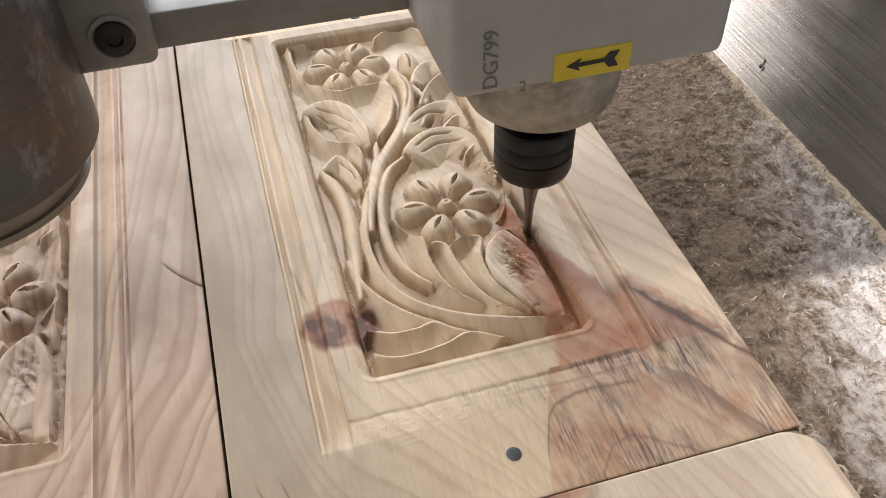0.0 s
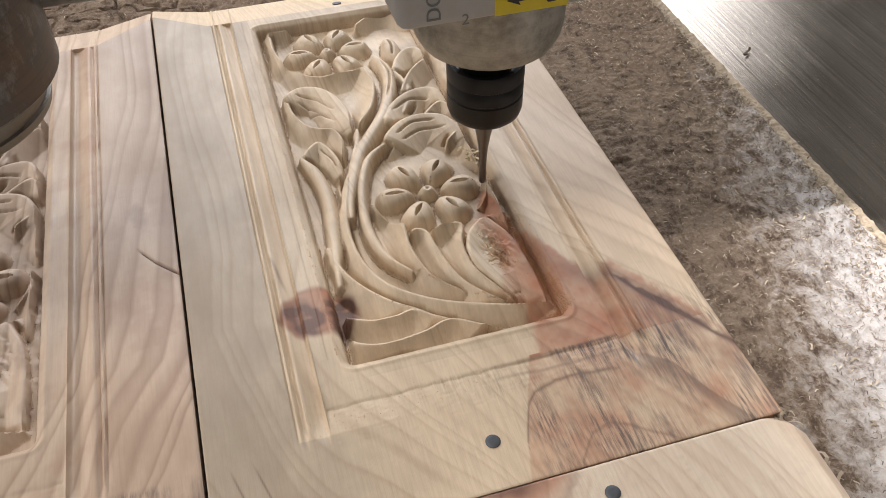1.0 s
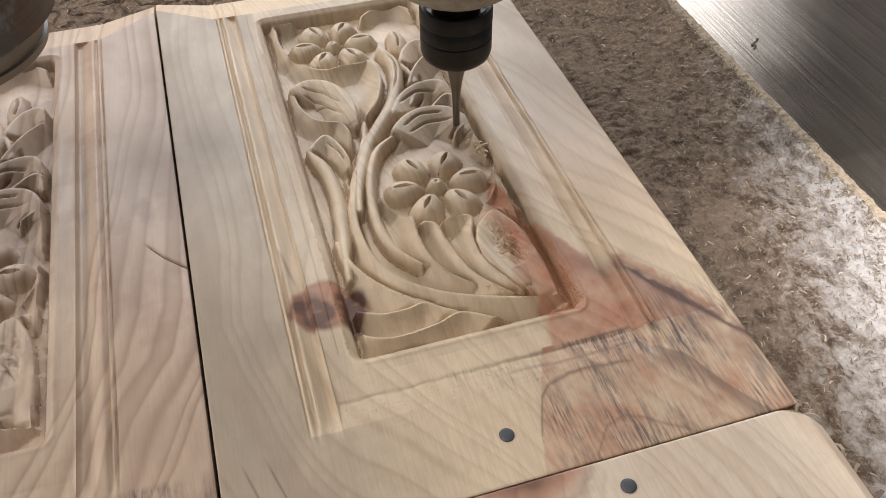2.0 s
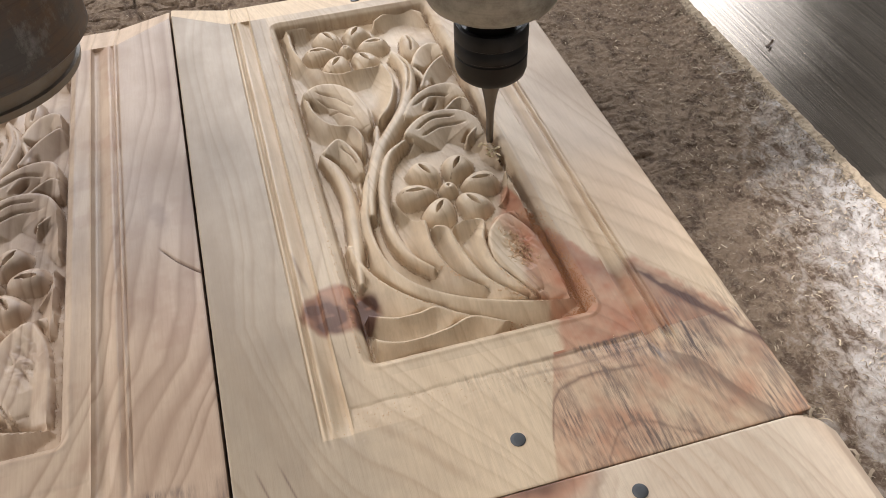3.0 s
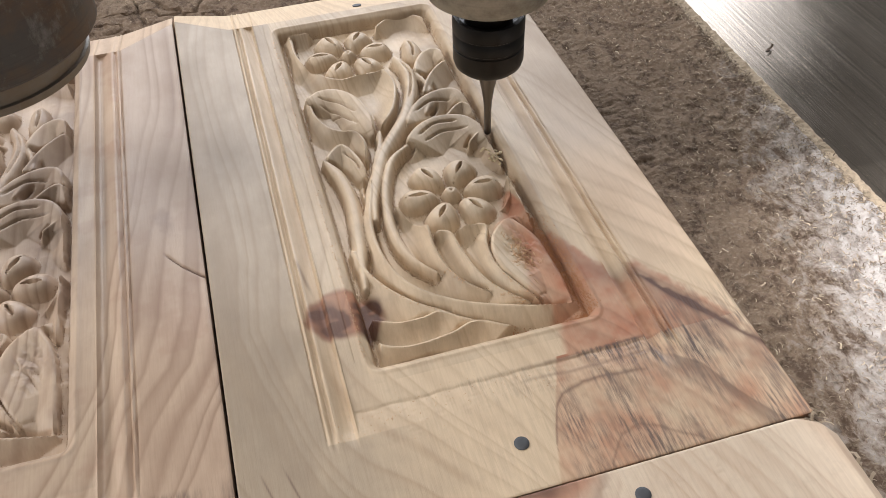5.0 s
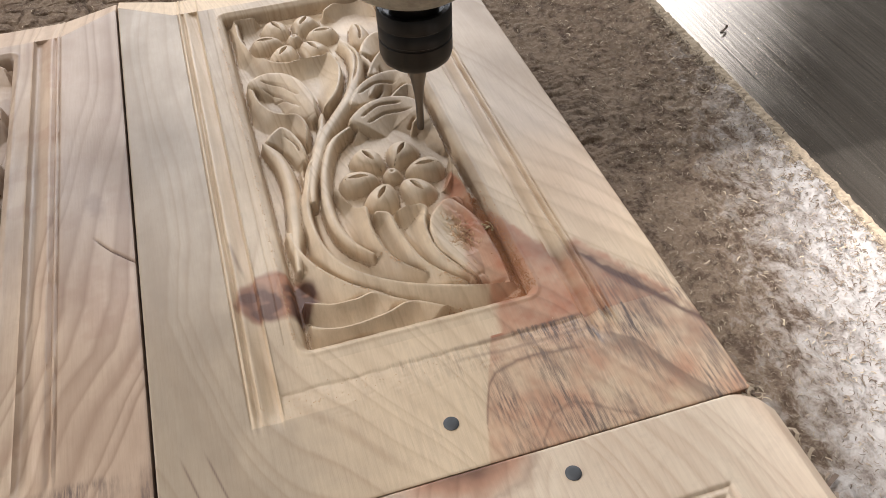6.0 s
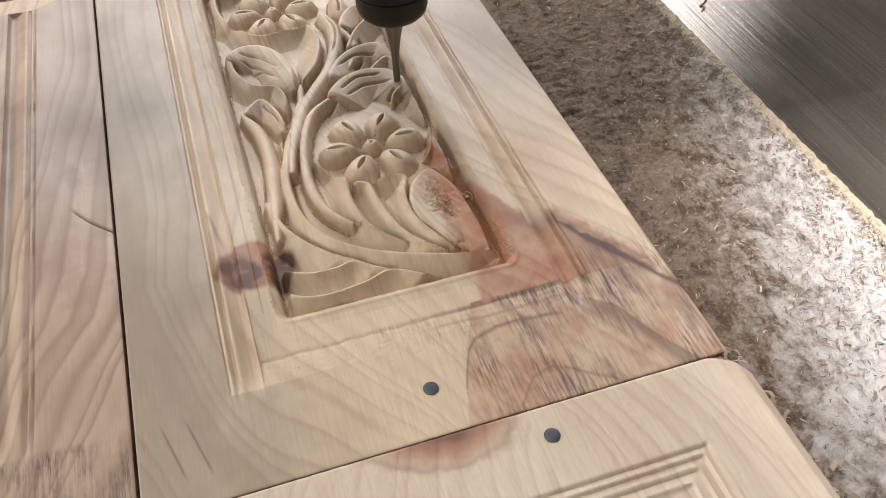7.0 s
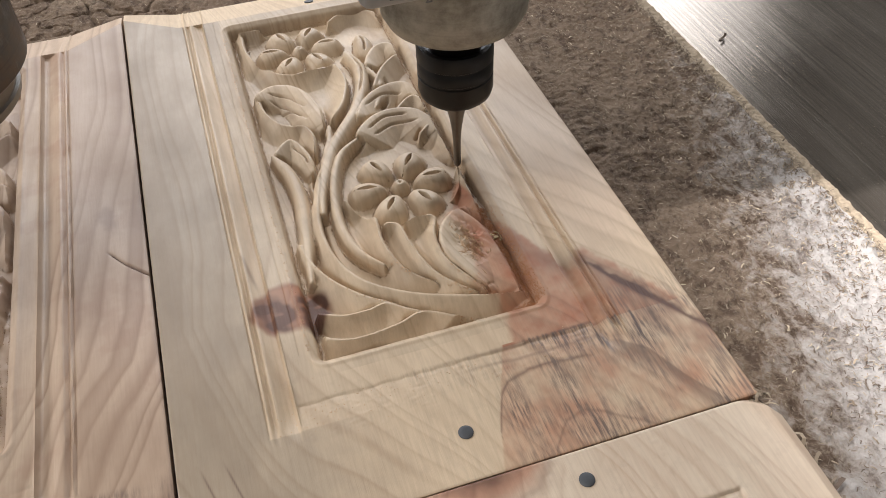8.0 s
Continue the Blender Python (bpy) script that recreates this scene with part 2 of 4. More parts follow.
def grid_object(name, xs, ys, z, floor, mat, tone=None, grain=None):
    """A relief z over the plan xs by ys, closed by sides down to floor."""
    ny, nx = z.shape
    xx, yy = np.meshgrid(xs, ys)
    top = np.stack([xx, yy, z], -1).reshape(-1, 3)
    idx = np.arange(nx * ny).reshape(ny, nx)
    quads = np.stack([idx[:-1, :-1], idx[:-1, 1:], idx[1:, 1:], idx[1:, :-1]], -1).reshape(-1, 4)
    rim = np.concatenate([idx[0, :-1], idx[:-1, -1], idx[-1, :0:-1], idx[:0:-1, 0]])
    low = top[rim].copy()
    low[:, 2] = floor
    k = len(top) + np.arange(len(rim))
    sides = np.stack([np.roll(rim, -1), rim, k, np.roll(k, -1)], -1)
    verts, faces = np.concatenate([top, low]), np.concatenate([quads, sides])
    me = bpy.data.meshes.new(name)
    me.vertices.add(len(verts))
    me.vertices.foreach_set("co", verts.astype(np.float32).ravel())
    me.loops.add(faces.size)
    me.loops.foreach_set("vertex_index", faces.astype(np.int32).ravel())
    me.polygons.add(len(faces))
    me.polygons.foreach_set("loop_start", np.arange(0, faces.size, 4, dtype=np.int32))
    me.update(calc_edges=True)
    me.validate()
    me.shade_smooth()
    me.set_sharp_from_angle(angle=radians(50))
    if tone is not None:
        full = np.zeros((len(verts), 4), np.float32)
        full[:len(top)] = tone.reshape(-1, 4)
        full[len(top):] = tone.reshape(-1, 4)[rim]
        at = me.attributes.new("tone", "FLOAT_COLOR", "POINT")
        at.data.foreach_set("color", full.ravel())
    if grain is not None:
        flat = grain.reshape(-1)
        at = me.attributes.new("grain", "FLOAT", "POINT")
        at.data.foreach_set("value", np.concatenate([flat, flat[rim]]).astype(np.float32))
    me.materials.append(mat)
    return new(name, me)


def value_noise(x, y, cell, seed):
    """Smooth noise from -1 to 1 over arrays of plan coordinates."""
    rng = np.random.RandomState(seed)
    t = rng.rand(256, 256)
    u, v = x / cell, y / cell
    i, j = np.floor(u).astype(int), np.floor(v).astype(int)
    a, b = u - i, v - j
    a, b = a * a * (3 - 2 * a), b * b * (3 - 2 * b)
    g = lambda p, q: t[p % 256, q % 256]
    return 2 * ((g(i, j) * (1 - a) + g(i + 1, j) * a) * (1 - b) + (g(i, j + 1) * (1 - a) + g(i + 1, j + 1) * a) * b) - 1


def step(a, b, x):
    t = np.clip((x - a) / (b - a), 0, 1)
    return t * t * (3 - 2 * t)


# ---- the carved relief, in millimetres from a panel's front left corner ----
PANEL_W, PANEL_L, THICK = 200.0, 362.0, 18.0
FLOOR = -6.2


def spline(pts, n=10):
    p = np.array([pts[0], *pts, pts[-1]], float)
    out = []
    for k in range(1, len(p) - 2):
        for t in np.linspace(0, 1, n, endpoint=False):
            a, b, c, d = p[k - 1:k + 3]
            out.append(0.5 * (2 * b + (c - a) * t + (2 * a - 5 * b + 4 * c - d) * t * t + (3 * b - a - 3 * c + d) * t ** 3))
    out.append(p[-2])
    return np.array(out)


def along(x, y, pts):
    """Signed distance (left of the way is positive) to a smooth line, and the share of its length at the nearest point."""
    s = spline(pts)
    best, side, share = np.full(x.shape, 1e9), np.zeros(x.shape), np.zeros(x.shape)
    n = len(s) - 1
    for k in range(n):
        a, d = s[k], s[k + 1] - s[k]
        ll = max(d @ d, 1e-9)
        t = np.clip(((x - a[0]) * d[0] + (y - a[1]) * d[1]) / ll, 0, 1)
        dx, dy = x - a[0] - t * d[0], y - a[1] - t * d[1]
        dd = dx * dx + dy * dy
        m = dd < best
        best = np.where(m, dd, best)
        side = np.where(m, np.sign(d[0] * dy - d[1] * dx), side)
        share = np.where(m, (k + t) / n, share)
    return np.sqrt(best) * np.where(side == 0, 1, side), share


# centre and turn of the two flowers
FLOWERS = [(113.0, 157.0, 0.0), (91.5, 287.0, 0.0)]


def leaves(blade):
    """The crests of the leaves: points, side of the slope, its width, crest height, height at its foot, bend (below 1 hollow, above 1 rounded)."""
    # sweeping leaves at the foot
    blade(((80, 176), (75.5, 160), (72.3, 147), (71.3, 132.5), (73.6, 116), (80, 102.5), (91.2, 92), (105.3, 84), (122.5, 78), (141, 74.5)), -1, 7, -0.7, -5.4, 1.2)
    blade(((61, 132), (62.4, 121), (67, 109.2), (74.1, 98.7), (83.4, 89.5), (92, 85)), -1, 9, -1.0, -6.2, 1.0)
    blade(((58.5, 90), (62.2, 88.3), (70.5, 85), (79.9, 84.8), (87.2, 85.8), (94.8, 80), (103, 77)), -1, 8, -1.0, -6.0, 0.85)
    blade(((57, 84), (60.5, 76.5), (71.9, 72.3), (88.3, 73.8), (99.7, 76.8), (112.6, 69.7), (124, 67)), -1, 8, -1.0, -6.5, 0.85)
    blade(((85.5, 153), (88.8, 148), (94.5, 146.5), (95.5, 138), (94.5, 122), (97, 107), (102, 97.5), (110, 91)), -1, 9, -0.9, -6.0, 0.9)
    blade(((97.5, 131), (103.6, 128.5), (105, 118), (107, 106.5), (110.7, 95.2), (118, 85), (124.5, 80.5)), -1, 8, -0.9, -5.8, 0.9)
    blade(((107.9, 130), (119.6, 128.5), (116.6, 117.6), (116.4, 104), (121, 91.5), (127.5, 81)), -1, 8, -0.9, -5.6, 0.9)
    blade(((131.5, 130), (122.3, 121.5), (118.9, 111), (119.5, 102), (123, 94), (128, 83)), 1, 13, -0.7, -3.0, 1.3)
    blade(((131.5, 130), (137.5, 116), (139.3, 100), (140, 76)), -1, 9, -1.2, -3.4, 1.0)
    blade(((132, 143.5), (136, 146), (141, 156), (140.4, 143), (139.6, 120)), -1, 8, -0.9, -6.6, 0.8)
    # leaves over the lower flower
    blade(((102.4, 197), (108.7, 204.5), (116, 209.5), (125.3, 211), (134.5, 207.5), (139.5, 199), (141.5, 188)), -1, 19, -0.8, -6.6, 1.4)
    blade(((131.5, 187), (140.4, 194), (141.6, 184), (142, 168)), -1, 9, -1.4, -6.6, 0.9)
    blade(((106, 211), (115.1, 225.7), (126.2, 232.6), (136.8, 231.8), (141.5, 220)), -1, 15, -0.8, -6.8, 1.4)
    blade(((125.5, 209.5), (137.3, 219.5), (143, 209)), -1, 9, -1.2, -6.2, 1.0)
    # buds and leaves of the far end
    blade(((122, 255), (126, 264.5), (132, 271.5), (138.8, 272), (143, 262)), -1, 13, -0.8, -6.8, 1.3)
    blade(((121, 234), (127, 246), (134, 255), (143, 262)), -1, 10, -1.2, -6.4, 1.0)
    blade(((112, 306), (121, 313), (134, 313.5), (145, 302)), -1, 10, -1.2, -6.8, 0.8)
    blade(((62.5, 312), (62.2, 293), (65, 280.5), (69.5, 275.5), (73.8, 264.5), (82.6, 259), (91, 260), (101.6, 260.5), (106, 264)), -1, 16, -0.8, -6.8, 0.6)
    blade(((61.5, 312.5), (74, 312)), -1, 8, -1.0, -6.8, 0.8)
    blade(((106, 263), (108, 246), (102.5, 227), (94, 214)), -1, 15, -0.8, -6.6, 0.8)
    blade(((60.2, 246), (69.2, 252), (79, 249.5), (86, 240), (89.5, 226), (89, 212)), -1, 15, -0.8, -5.8, 1.5)
    blade(((61.2, 244), (62.7, 231), (67.5, 219.5), (73.5, 214.5), (79.5, 212), (82, 203), (80, 190)), -1, 13, -1.0, -6.6, 0.7)
    blade(((62, 195), (66, 200.5), (71.3, 203.5), (76, 192.4), (78, 178)), -1, 10, -0.9, -6.6, 1.3)


def stems(stem):
    """The stems: points, half width, crest height."""
    stem(((113, 275), (118, 262), (118, 250), (114.5, 235.5), (107.5, 219.5), (97, 204), (88, 190), (81.5, 174), (77.3, 160), (74.8, 147)), 5.0, -1.0)
    stem(((104.8, 195.5), (92.6, 186.5), (85.5, 171), (81.3, 152), (80.7, 133), (84.5, 118), (92, 107)), 3.4, -1.0)
    stem(((60.5, 195), (65.5, 182.5), (67.4, 165), (65.9, 145.5), (63.6, 127.5), (61.5, 108)), 4.4, -1.2)
    stem(((118, 218), (125, 236), (122, 256), (115.5, 272)), 3.4, -1.8)
    stem(((91.5, 210), (89, 199), (84, 187)), 3.0, -1.6)


def veins(vein):
    """Fine cuts in leaves and stems: points and depth."""
    vein(((109, 200), (119, 207), (131, 206)), 1.0)
    vein(((111, 196), (122, 202), (135, 199.5)), 0.8)
    vein(((67, 248), (77, 242), (84, 230)), 1.0)
    vein(((67, 243), (75, 236), (81, 225)), 0.9)
    vein(((71, 234), (78, 231), (83, 221)), 0.7)
    vein(((112, 219), (123, 227), (134, 226)), 0.8)
    vein(((126.5, 288), (127, 280), (125.5, 272)), 1.4)
    vein(((71, 200), (75, 191), (76, 184)), 1.2)
    vein(((116.5, 268), (119, 256), (117, 244), (112, 231)), 0.9)
    vein(((74.2, 145), (74.3, 127), (78.6, 110), (88.6, 97)), 0.9)


def relief(x, y, crack=False):
    """Height of the carved face over the plan."""
    z = np.zeros(x.shape)
    n1, n2 = value_noise(x, y, 3.0, 1), value_noise(x, y, 0.9, 2)
    # moulded frame: bead, step, shoulder, cove and the raised plate; torn across the grain at the front
    d = np.minimum(x - 32, 170 - x) + 0.10 * value_noise(x * 0, y, 9, 33)
    if crack:
        # the left panel's cove is a little wider
        d = np.where(d > 4.2, 4.2 + (d - 4.2) * 0.74, d)
    dy = y - 37 + 0.4 * n1
    prof = np.interp(d, [0, 0.5, 1.1, 1.7, 2.2, 2.8, 3.4, 4.2, 5.2, 7.0, 9.0, 10.4, 11.0, 11.5, 12.0], [0, -0.6, 0.35, 0.30, -0.6, -1.3, -1.1, 0.10, -0.15, -1.2, -2.2, -2.4, -1.7, 0.15, -0.25])
    torn_x = value_noise(x * 0.8, y * 2.2, 2.6, 12)
    across = np.interp(dy, [0, 3, 6, 9, 10.8, 11.6, 12.4], [0, -0.08, -0.30, -0.5, -0.75, -0.42, -0.3]) + (0.07 * torn_x + 0.05 * n2) * (dy > -6) * (dy < 11.8)
    z += np.where(d > 12, across, np.where(d > 0, 1.1 * prof * step(-5.0, 12.0, dy), 0))
    # a shallow split line on the plate
    z -= 0.25 * np.exp(-((x - 49.2) / 0.3) ** 2) * (y > 70)
    # bevelled far end, mitred towards both long edges
    edge = 328 + np.maximum(0, np.maximum(30 - x, x - 170)) * 20 / 30
    z = np.where(y > edge, np.maximum(z, -0.3), z) - 0.28 * np.maximum(0, y - edge)
    if crack:
        z -= 1.2 * np.exp(-((y - np.interp(x, [184, 191, 198, 203], [154, 144, 136.5, 132])) / 0.45) ** 2) * step(183, 187, x)
    # worn long edges
    for e in (x, PANEL_W - x, y):
        z -= 0.35 * np.maximum(0, 1 - e / 0.7) ** 2
    # the sunk field
    x0, x1, y0, y1, r = 52.0, 149.0, 62.2, 321.0, 7.0
    qx, qy = np.abs(x - (x0 + x1) / 2) - (x1 - x0) / 2 + r, np.abs(y - (y0 + y1) / 2) - (y1 - y0) / 2 + r
    inside = -(np.hypot(np.maximum(qx, 0), np.maximum(qy, 0)) + np.minimum(np.maximum(qx, qy), 0) - r) + 0.10 * n1
    f = FLOOR + 0.12 * n1 + 0.05 * n2
    m = inside > 0.2
    xi, yi, fi = x[m], y[m], f[m]
    grooves = []

    def near(pts, w):
        p = np.array(pts)
        return (xi > p[:, 0].min() - w) & (xi < p[:, 0].max() + w) & (yi > p[:, 1].min() - w) & (yi < p[:, 1].max() + w)

    def blade(pts, side, w, top, foot, bend):
        k = near(pts, w + 3)
        s, u = along(xi[k], yi[k], pts)
        s = s * side
        taper = np.sqrt(np.clip(np.minimum(u / 0.06, (1 - u) / 0.16), 0, 1))
        g = np.clip(s / w, 0, 1)
        soft = top + (foot - top) * (g ** bend if bend >= 1 else 1 - (1 - g) ** (1.5 / bend)) - np.where(g >= 1, (s - w) * 3, 0)
        hard = top - 0.35 * np.clip(-s, 0, 1.0) - 3.0 * np.maximum(0, -s - 1.0) ** 1.2
        h = np.where(s > 0, soft, hard) - (1 - taper) * np.where(s > 0, 4.0 * g + 0.8, 2.6)
        fi[k] = np.maximum(fi[k], h)
        grooves.append((k, 3.6 * np.exp(-((s + 2.4) / 0.95) ** 2) * taper, top))

    def stem(pts, w, top):
        k = near(pts, w + 2)
        s, u = along(xi[k], yi[k], pts)
        ww = w * (0.45 + 0.55 * np.clip(np.minimum(u / 0.15, (1 - u) / 0.25), 0, 1))
        q = np.clip(np.abs(s) / ww, 0, 1.3)
        fi[k] = np.maximum(fi[k], np.where(q < 1.2, top - 4.2 * q ** 2.6, FLOOR))
        grooves.append((k, 3.4 * np.exp(-((np.abs(s) - ww * 1.08) / 0.95) ** 2) * np.clip(np.minimum(u, 1 - u) * 12, 0, 1), top))

    def vein(pts, depth):
        k = near(pts, 3)
        s, u = along(xi[k], yi[k], pts)
        fi[k] -= depth * np.exp(-(s / 0.55) ** 2) * np.clip(np.minimum(u, 1 - u) * 6, 0, 1)

    leaves(blade)
    stems(stem)
    # outlines cut with the tip of the bit
    for k, g, top in grooves:
        fi[k] -= g * np.clip((top - 0.8 - fi[k]) / 1.2, 0, 1)
    # channel round the field at the foot of its wall
    deep = inside[m]
    fi = np.minimum(fi, np.interp(deep, [0, 4.6, 5.4, 6.5, 7.8, 8.8], [-7, -7, -7.2, -6.4, -3.0, 0.0]) + 0.4 * n1[m])
    u, v = (xi - 126.5), (yi - 280)
    q = (u / (5.8 - 0.10 * v)) ** 2 + (v / 13.5) ** 2
    fi = np.maximum(fi, np.where(q < 1, -6.0 + 4.8 * np.sqrt(np.clip(1 - q, 0, 1)), FLOOR))
    for cx, cy, turn in FLOWERS:
        k = np.hypot(xi - cx, yi - cy) < 28
        xx, yy = xi[k] - cx, yi[k] - cy
        rr = np.hypot(xx, yy)
        g = np.where(rr < 27, np.minimum(fi[k], np.interp(rr, [0, 23.5, 25.4, 28], [-6.2, -6.6, -5.4, -1.0])), fi[k])
        g = np.maximum(g, np.where(rr < 4.6, -1.8 - 3.6 * (rr / 4.6) ** 2.6 - 0.9 * np.exp(-(rr / 0.9) ** 2), FLOOR))
        for i in range(6):
            a = radians(60 * i + turn)
            u, v = xx * math.cos(a) + yy * math.sin(a), -xx * math.sin(a) + yy * math.cos(a)
            q = (np.abs(u - 15.0) / 10.0) ** 2.3 + (np.abs(v) / np.maximum(7.9 + 0.30 * (u - 15), 1)) ** 2.2
            h = -6.4 + 5.2 * (1 - np.clip(q, 0, 1) ** 1.9)
            # a flat ridge down the middle, facets to both sides
            h -= 0.14 * np.maximum(0, np.abs(v) - 1.0) + 0.13 * np.clip(14 - u, 0, 10)
            slit = 1.15 * np.sin(np.pi * np.clip((u - 11.5) / 8.5, 0, 1)) ** 0.8 + 0.02
            h -= 2.2 * np.clip(1 - np.abs(v + 0.08 * (u - 14)) / slit, 0, 1) ** 0.7
            g = np.maximum(g, np.where(q < 1, h, FLOOR))
        fi[k] = g
    veins(vein)
    fi -= 4.0 * np.exp(-(np.hypot(xi - 104, (yi - 194.5) * 1.3) / 1.7) ** 4)
    torn = np.exp(-(np.hypot(xi - 130, (yi - 110) * 0.6) / 6.5) ** 2)
    fi += torn * (0.3 * value_noise(xi, yi, 0.9, 31) + 1.0 * value_noise(xi * 1.6 + yi * 0.7, yi * 0.5, 2.2, 32))
    # packed sawdust fills the channel in the near right corner
    fi = np.maximum(fi, np.where((xi > 128) & (yi < 155), -7.0 + 2.8 * step(130, 140, xi) * (1 - step(130, 152, yi)) + 0.4 * n1[m], FLOOR - 9))
    field = np.full(x.shape, FLOOR * 1.32)
    field[m] = fi * 1.32
    lip = np.clip(inside / 4.2, 0, 1)
    wall = -0.3 - 2.8 * (1 - np.sqrt(1 - 0.97 * lip ** 2)) - np.maximum(0, inside - 4.2) * 5.0
    rim = 0.45 * np.exp(-((inside - 0.9) / 1.0) ** 2)
    return np.where(inside > 0, np.maximum(np.minimum(field, z), np.minimum(z, wall)), z) + rim


def toned(x, y, which):
    """Heartwood, dark streak and furred shares of the wood over the plan, and a grey share: weathering with falloff of
    light painted in.
    """
    n = value_noise(x, y, 14, 5) + 0.5 * value_noise(x, y, 5, 6) + 0.25 * value_noise(x, y, 1.8, 7)
    t = np.zeros((*x.shape, 4))
    bevel = y - np.maximum(0, np.maximum(30 - x, x - 170)) * 20 / 30
    if which == "main":
        # red heartwood of the near right corner, with a feathered flame above
        left = np.interp(y, [0, 20, 33, 47, 56, 72, 103, 135, 160], [104.5, 110, 115.5, 121, 124, 126, 124, 126, 134]) + np.where(y > 50, 4.0, 0.5) * n
        top = np.interp(x, [120, 138, 142, 151, 156, 163, 167, 172, 179, 186, 200], [154, 152, 122, 106, 93, 83, 88, 92, 80, 68, 44]) + 3.5 * n
        red = step(-0.4, 0.6 + np.where(y > 50, 6, 0), x - left) * step(-2, 5, top - y)
        t[..., 0] = red * np.clip(0.72 + 0.3 * n - 0.34 * (y < 49), 0, 1)
        t[..., 0] += 0.15 * step(150, 185, x) * step(60, 110, y)
        # purple vein that crosses the moulding and fans out to the edge
        vein = np.interp(x, [146, 152, 160, 166, 170, 176, 184, 191, 200], [94, 88, 82, 83, 81, 70, 58, 47, 33]) + 1.6 * n
        t[..., 1] = 0.85 * np.exp(-((y - vein) / np.clip(4.0 + 2.2 * n, 1.6, 9)) ** 2) * step(164, 178, x)
        t[..., 1] += 0.45 * np.exp(-((y - vein) / 7) ** 2) * step(146, 156, x) * (1 - step(182, 198, x))
        t[..., 1] += 0.42 * step(162, 178, x) * np.exp(-((y - vein + 14) / 14) ** 2) * np.clip(0.7 + 0.6 * value_noise(x, y * 0.25, 2.5, 43), 0, 1.2)
        # darker strip along the right wall of the field
        t[..., 1] += 0.45 * np.exp(-((x - 144) / 5.0) ** 2) * step(84, 98, y) * (1 - step(142, 160, y + 3 * n))
        # outlines of the rings on the furred front
        arch = np.interp(x, [107, 108.3, 114.3, 118.5, 127, 136, 147, 156], [-4, 13.6, 29, 34, 36.5, 36.6, 35.8, 33]) + 0.9 * n
        t[..., 1] += 0.6 * np.exp(-((y - arch) / 0.9) ** 2) * step(107, 109, x) * (1 - step(146, 156, x))
        arch = np.interp(x, [122, 124, 131.5, 139, 146, 159, 166], [-5, 1.7, 11, 13.1, 10.1, 1.3, -5]) + 0.7 * n
        t[..., 1] += 0.40 * np.exp(-((y - arch) / 0.8) ** 2)
        # dark lines along the plate's front edge and in the cove before it
        t[..., 1] += 0.5 * np.exp(-((y - np.interp(x, [105, 122, 146, 165], [48.6, 48.4, 49.2, 49.8]) - 0.3 * n) / 0.8) ** 2) * step(95, 130, x + 12 * n) * (1 - step(158, 163, x))
        t[..., 1] += 0.35 * np.exp(-((y - 42.5 - 0.8 * n) / 0.9) ** 2) * step(100, 122, x + 8 * n) * (1 - step(155, 163, x))
        # grey wedge between the mitre and the near edge
        grey = np.interp(x, [150, 163, 173, 180, 190], [44, 39.5, 31.6, 15.7, -1]) - y
        t[..., 1] += 0.55 * step(-0.5, 1.0, grey) * (1 - step(3, 17, grey + 3 * n)) * step(156, 166, x)
        # knot under the moulding: dark hearts in a brown ring
        for kx, ky, r in ((42, 96, 5.5), (47, 90, 5.0), (60, 97, 5.5), (58, 87, 4.0)):
            d = np.hypot(x - kx, (y - ky) * 0.8) + 1.2 * n
            t[..., 1] += 1.7 * (1 - step(0.4 * r, 1.5 * r, d)) * np.clip(0.8 + 0.6 * value_noise(x, y, 3.1, 41), 0, 1.2)
        d = np.hypot((x - 50) * 0.80, (y - 96) * 0.95) + 1.0 * n
        t[..., 0] = np.maximum(t[..., 0], 0.85 * (1 - step(10.5, 14, d)))
        t[..., 1] += 0.22 * np.exp(-((d - 11.5) / 1.2) ** 2)
        # furred grain where the cutter ran across it
        t[..., 2] = (1 - step(49, 50.5, y + 0.4 * n)) * (0.12 + 0.30 * step(34, 38, y) * step(50, 120, x) + 0.80 * step(103, 112, x - 0.25 * y)) * step(30, 70, x + 8 * n)
        t[..., 2] = np.maximum(t[..., 2], 0.55 * step(158, 172, x) * (1 - step(55, 80, y)))
        # thin checks in the near left corner
        for cx in (9.0, 17.0):
            t[..., 1] += 0.8 * np.exp(-((x - cx - (30 - y) * 0.28) / 0.35) ** 2) * step(8, 14, y) * (1 - step(26, 36, y))
        t[..., 1] += 0.5 * np.exp(-((x - 36 - (133 - y) * 0.16) / 0.8) ** 2) * step(108, 116, y) * (1 - step(128, 134, y))
        # weathered grey, deepened to the left and far end to paint dimmer light
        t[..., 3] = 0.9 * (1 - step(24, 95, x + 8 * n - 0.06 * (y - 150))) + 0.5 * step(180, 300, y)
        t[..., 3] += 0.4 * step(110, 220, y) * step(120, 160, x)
    elif which == "left":
        # weathering that also paints the light's fall towards the far end
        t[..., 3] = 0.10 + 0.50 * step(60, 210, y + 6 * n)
        t[..., 0] = 0.25 * step(150, 172, x + 6 * n) + 0.2 * step(0.1, 0.8, n)
        t[..., 1] = 0.45 * (1 - step(1, 6, np.hypot((x - 186), (y - 172) * 0.6) + 3 * n))
        t[..., 1] += 1.0 * np.exp(-((y - np.interp(x, [184, 191, 198, 203], [154, 144, 136.5, 132])) / 0.5) ** 2) * step(183, 187, x)
        t[..., 2] = 1 - step(34, 38, y + n)
    else:
        knot = np.hypot((x - 92) * 0.55, y - FRONT_L - 3) + 2 * n
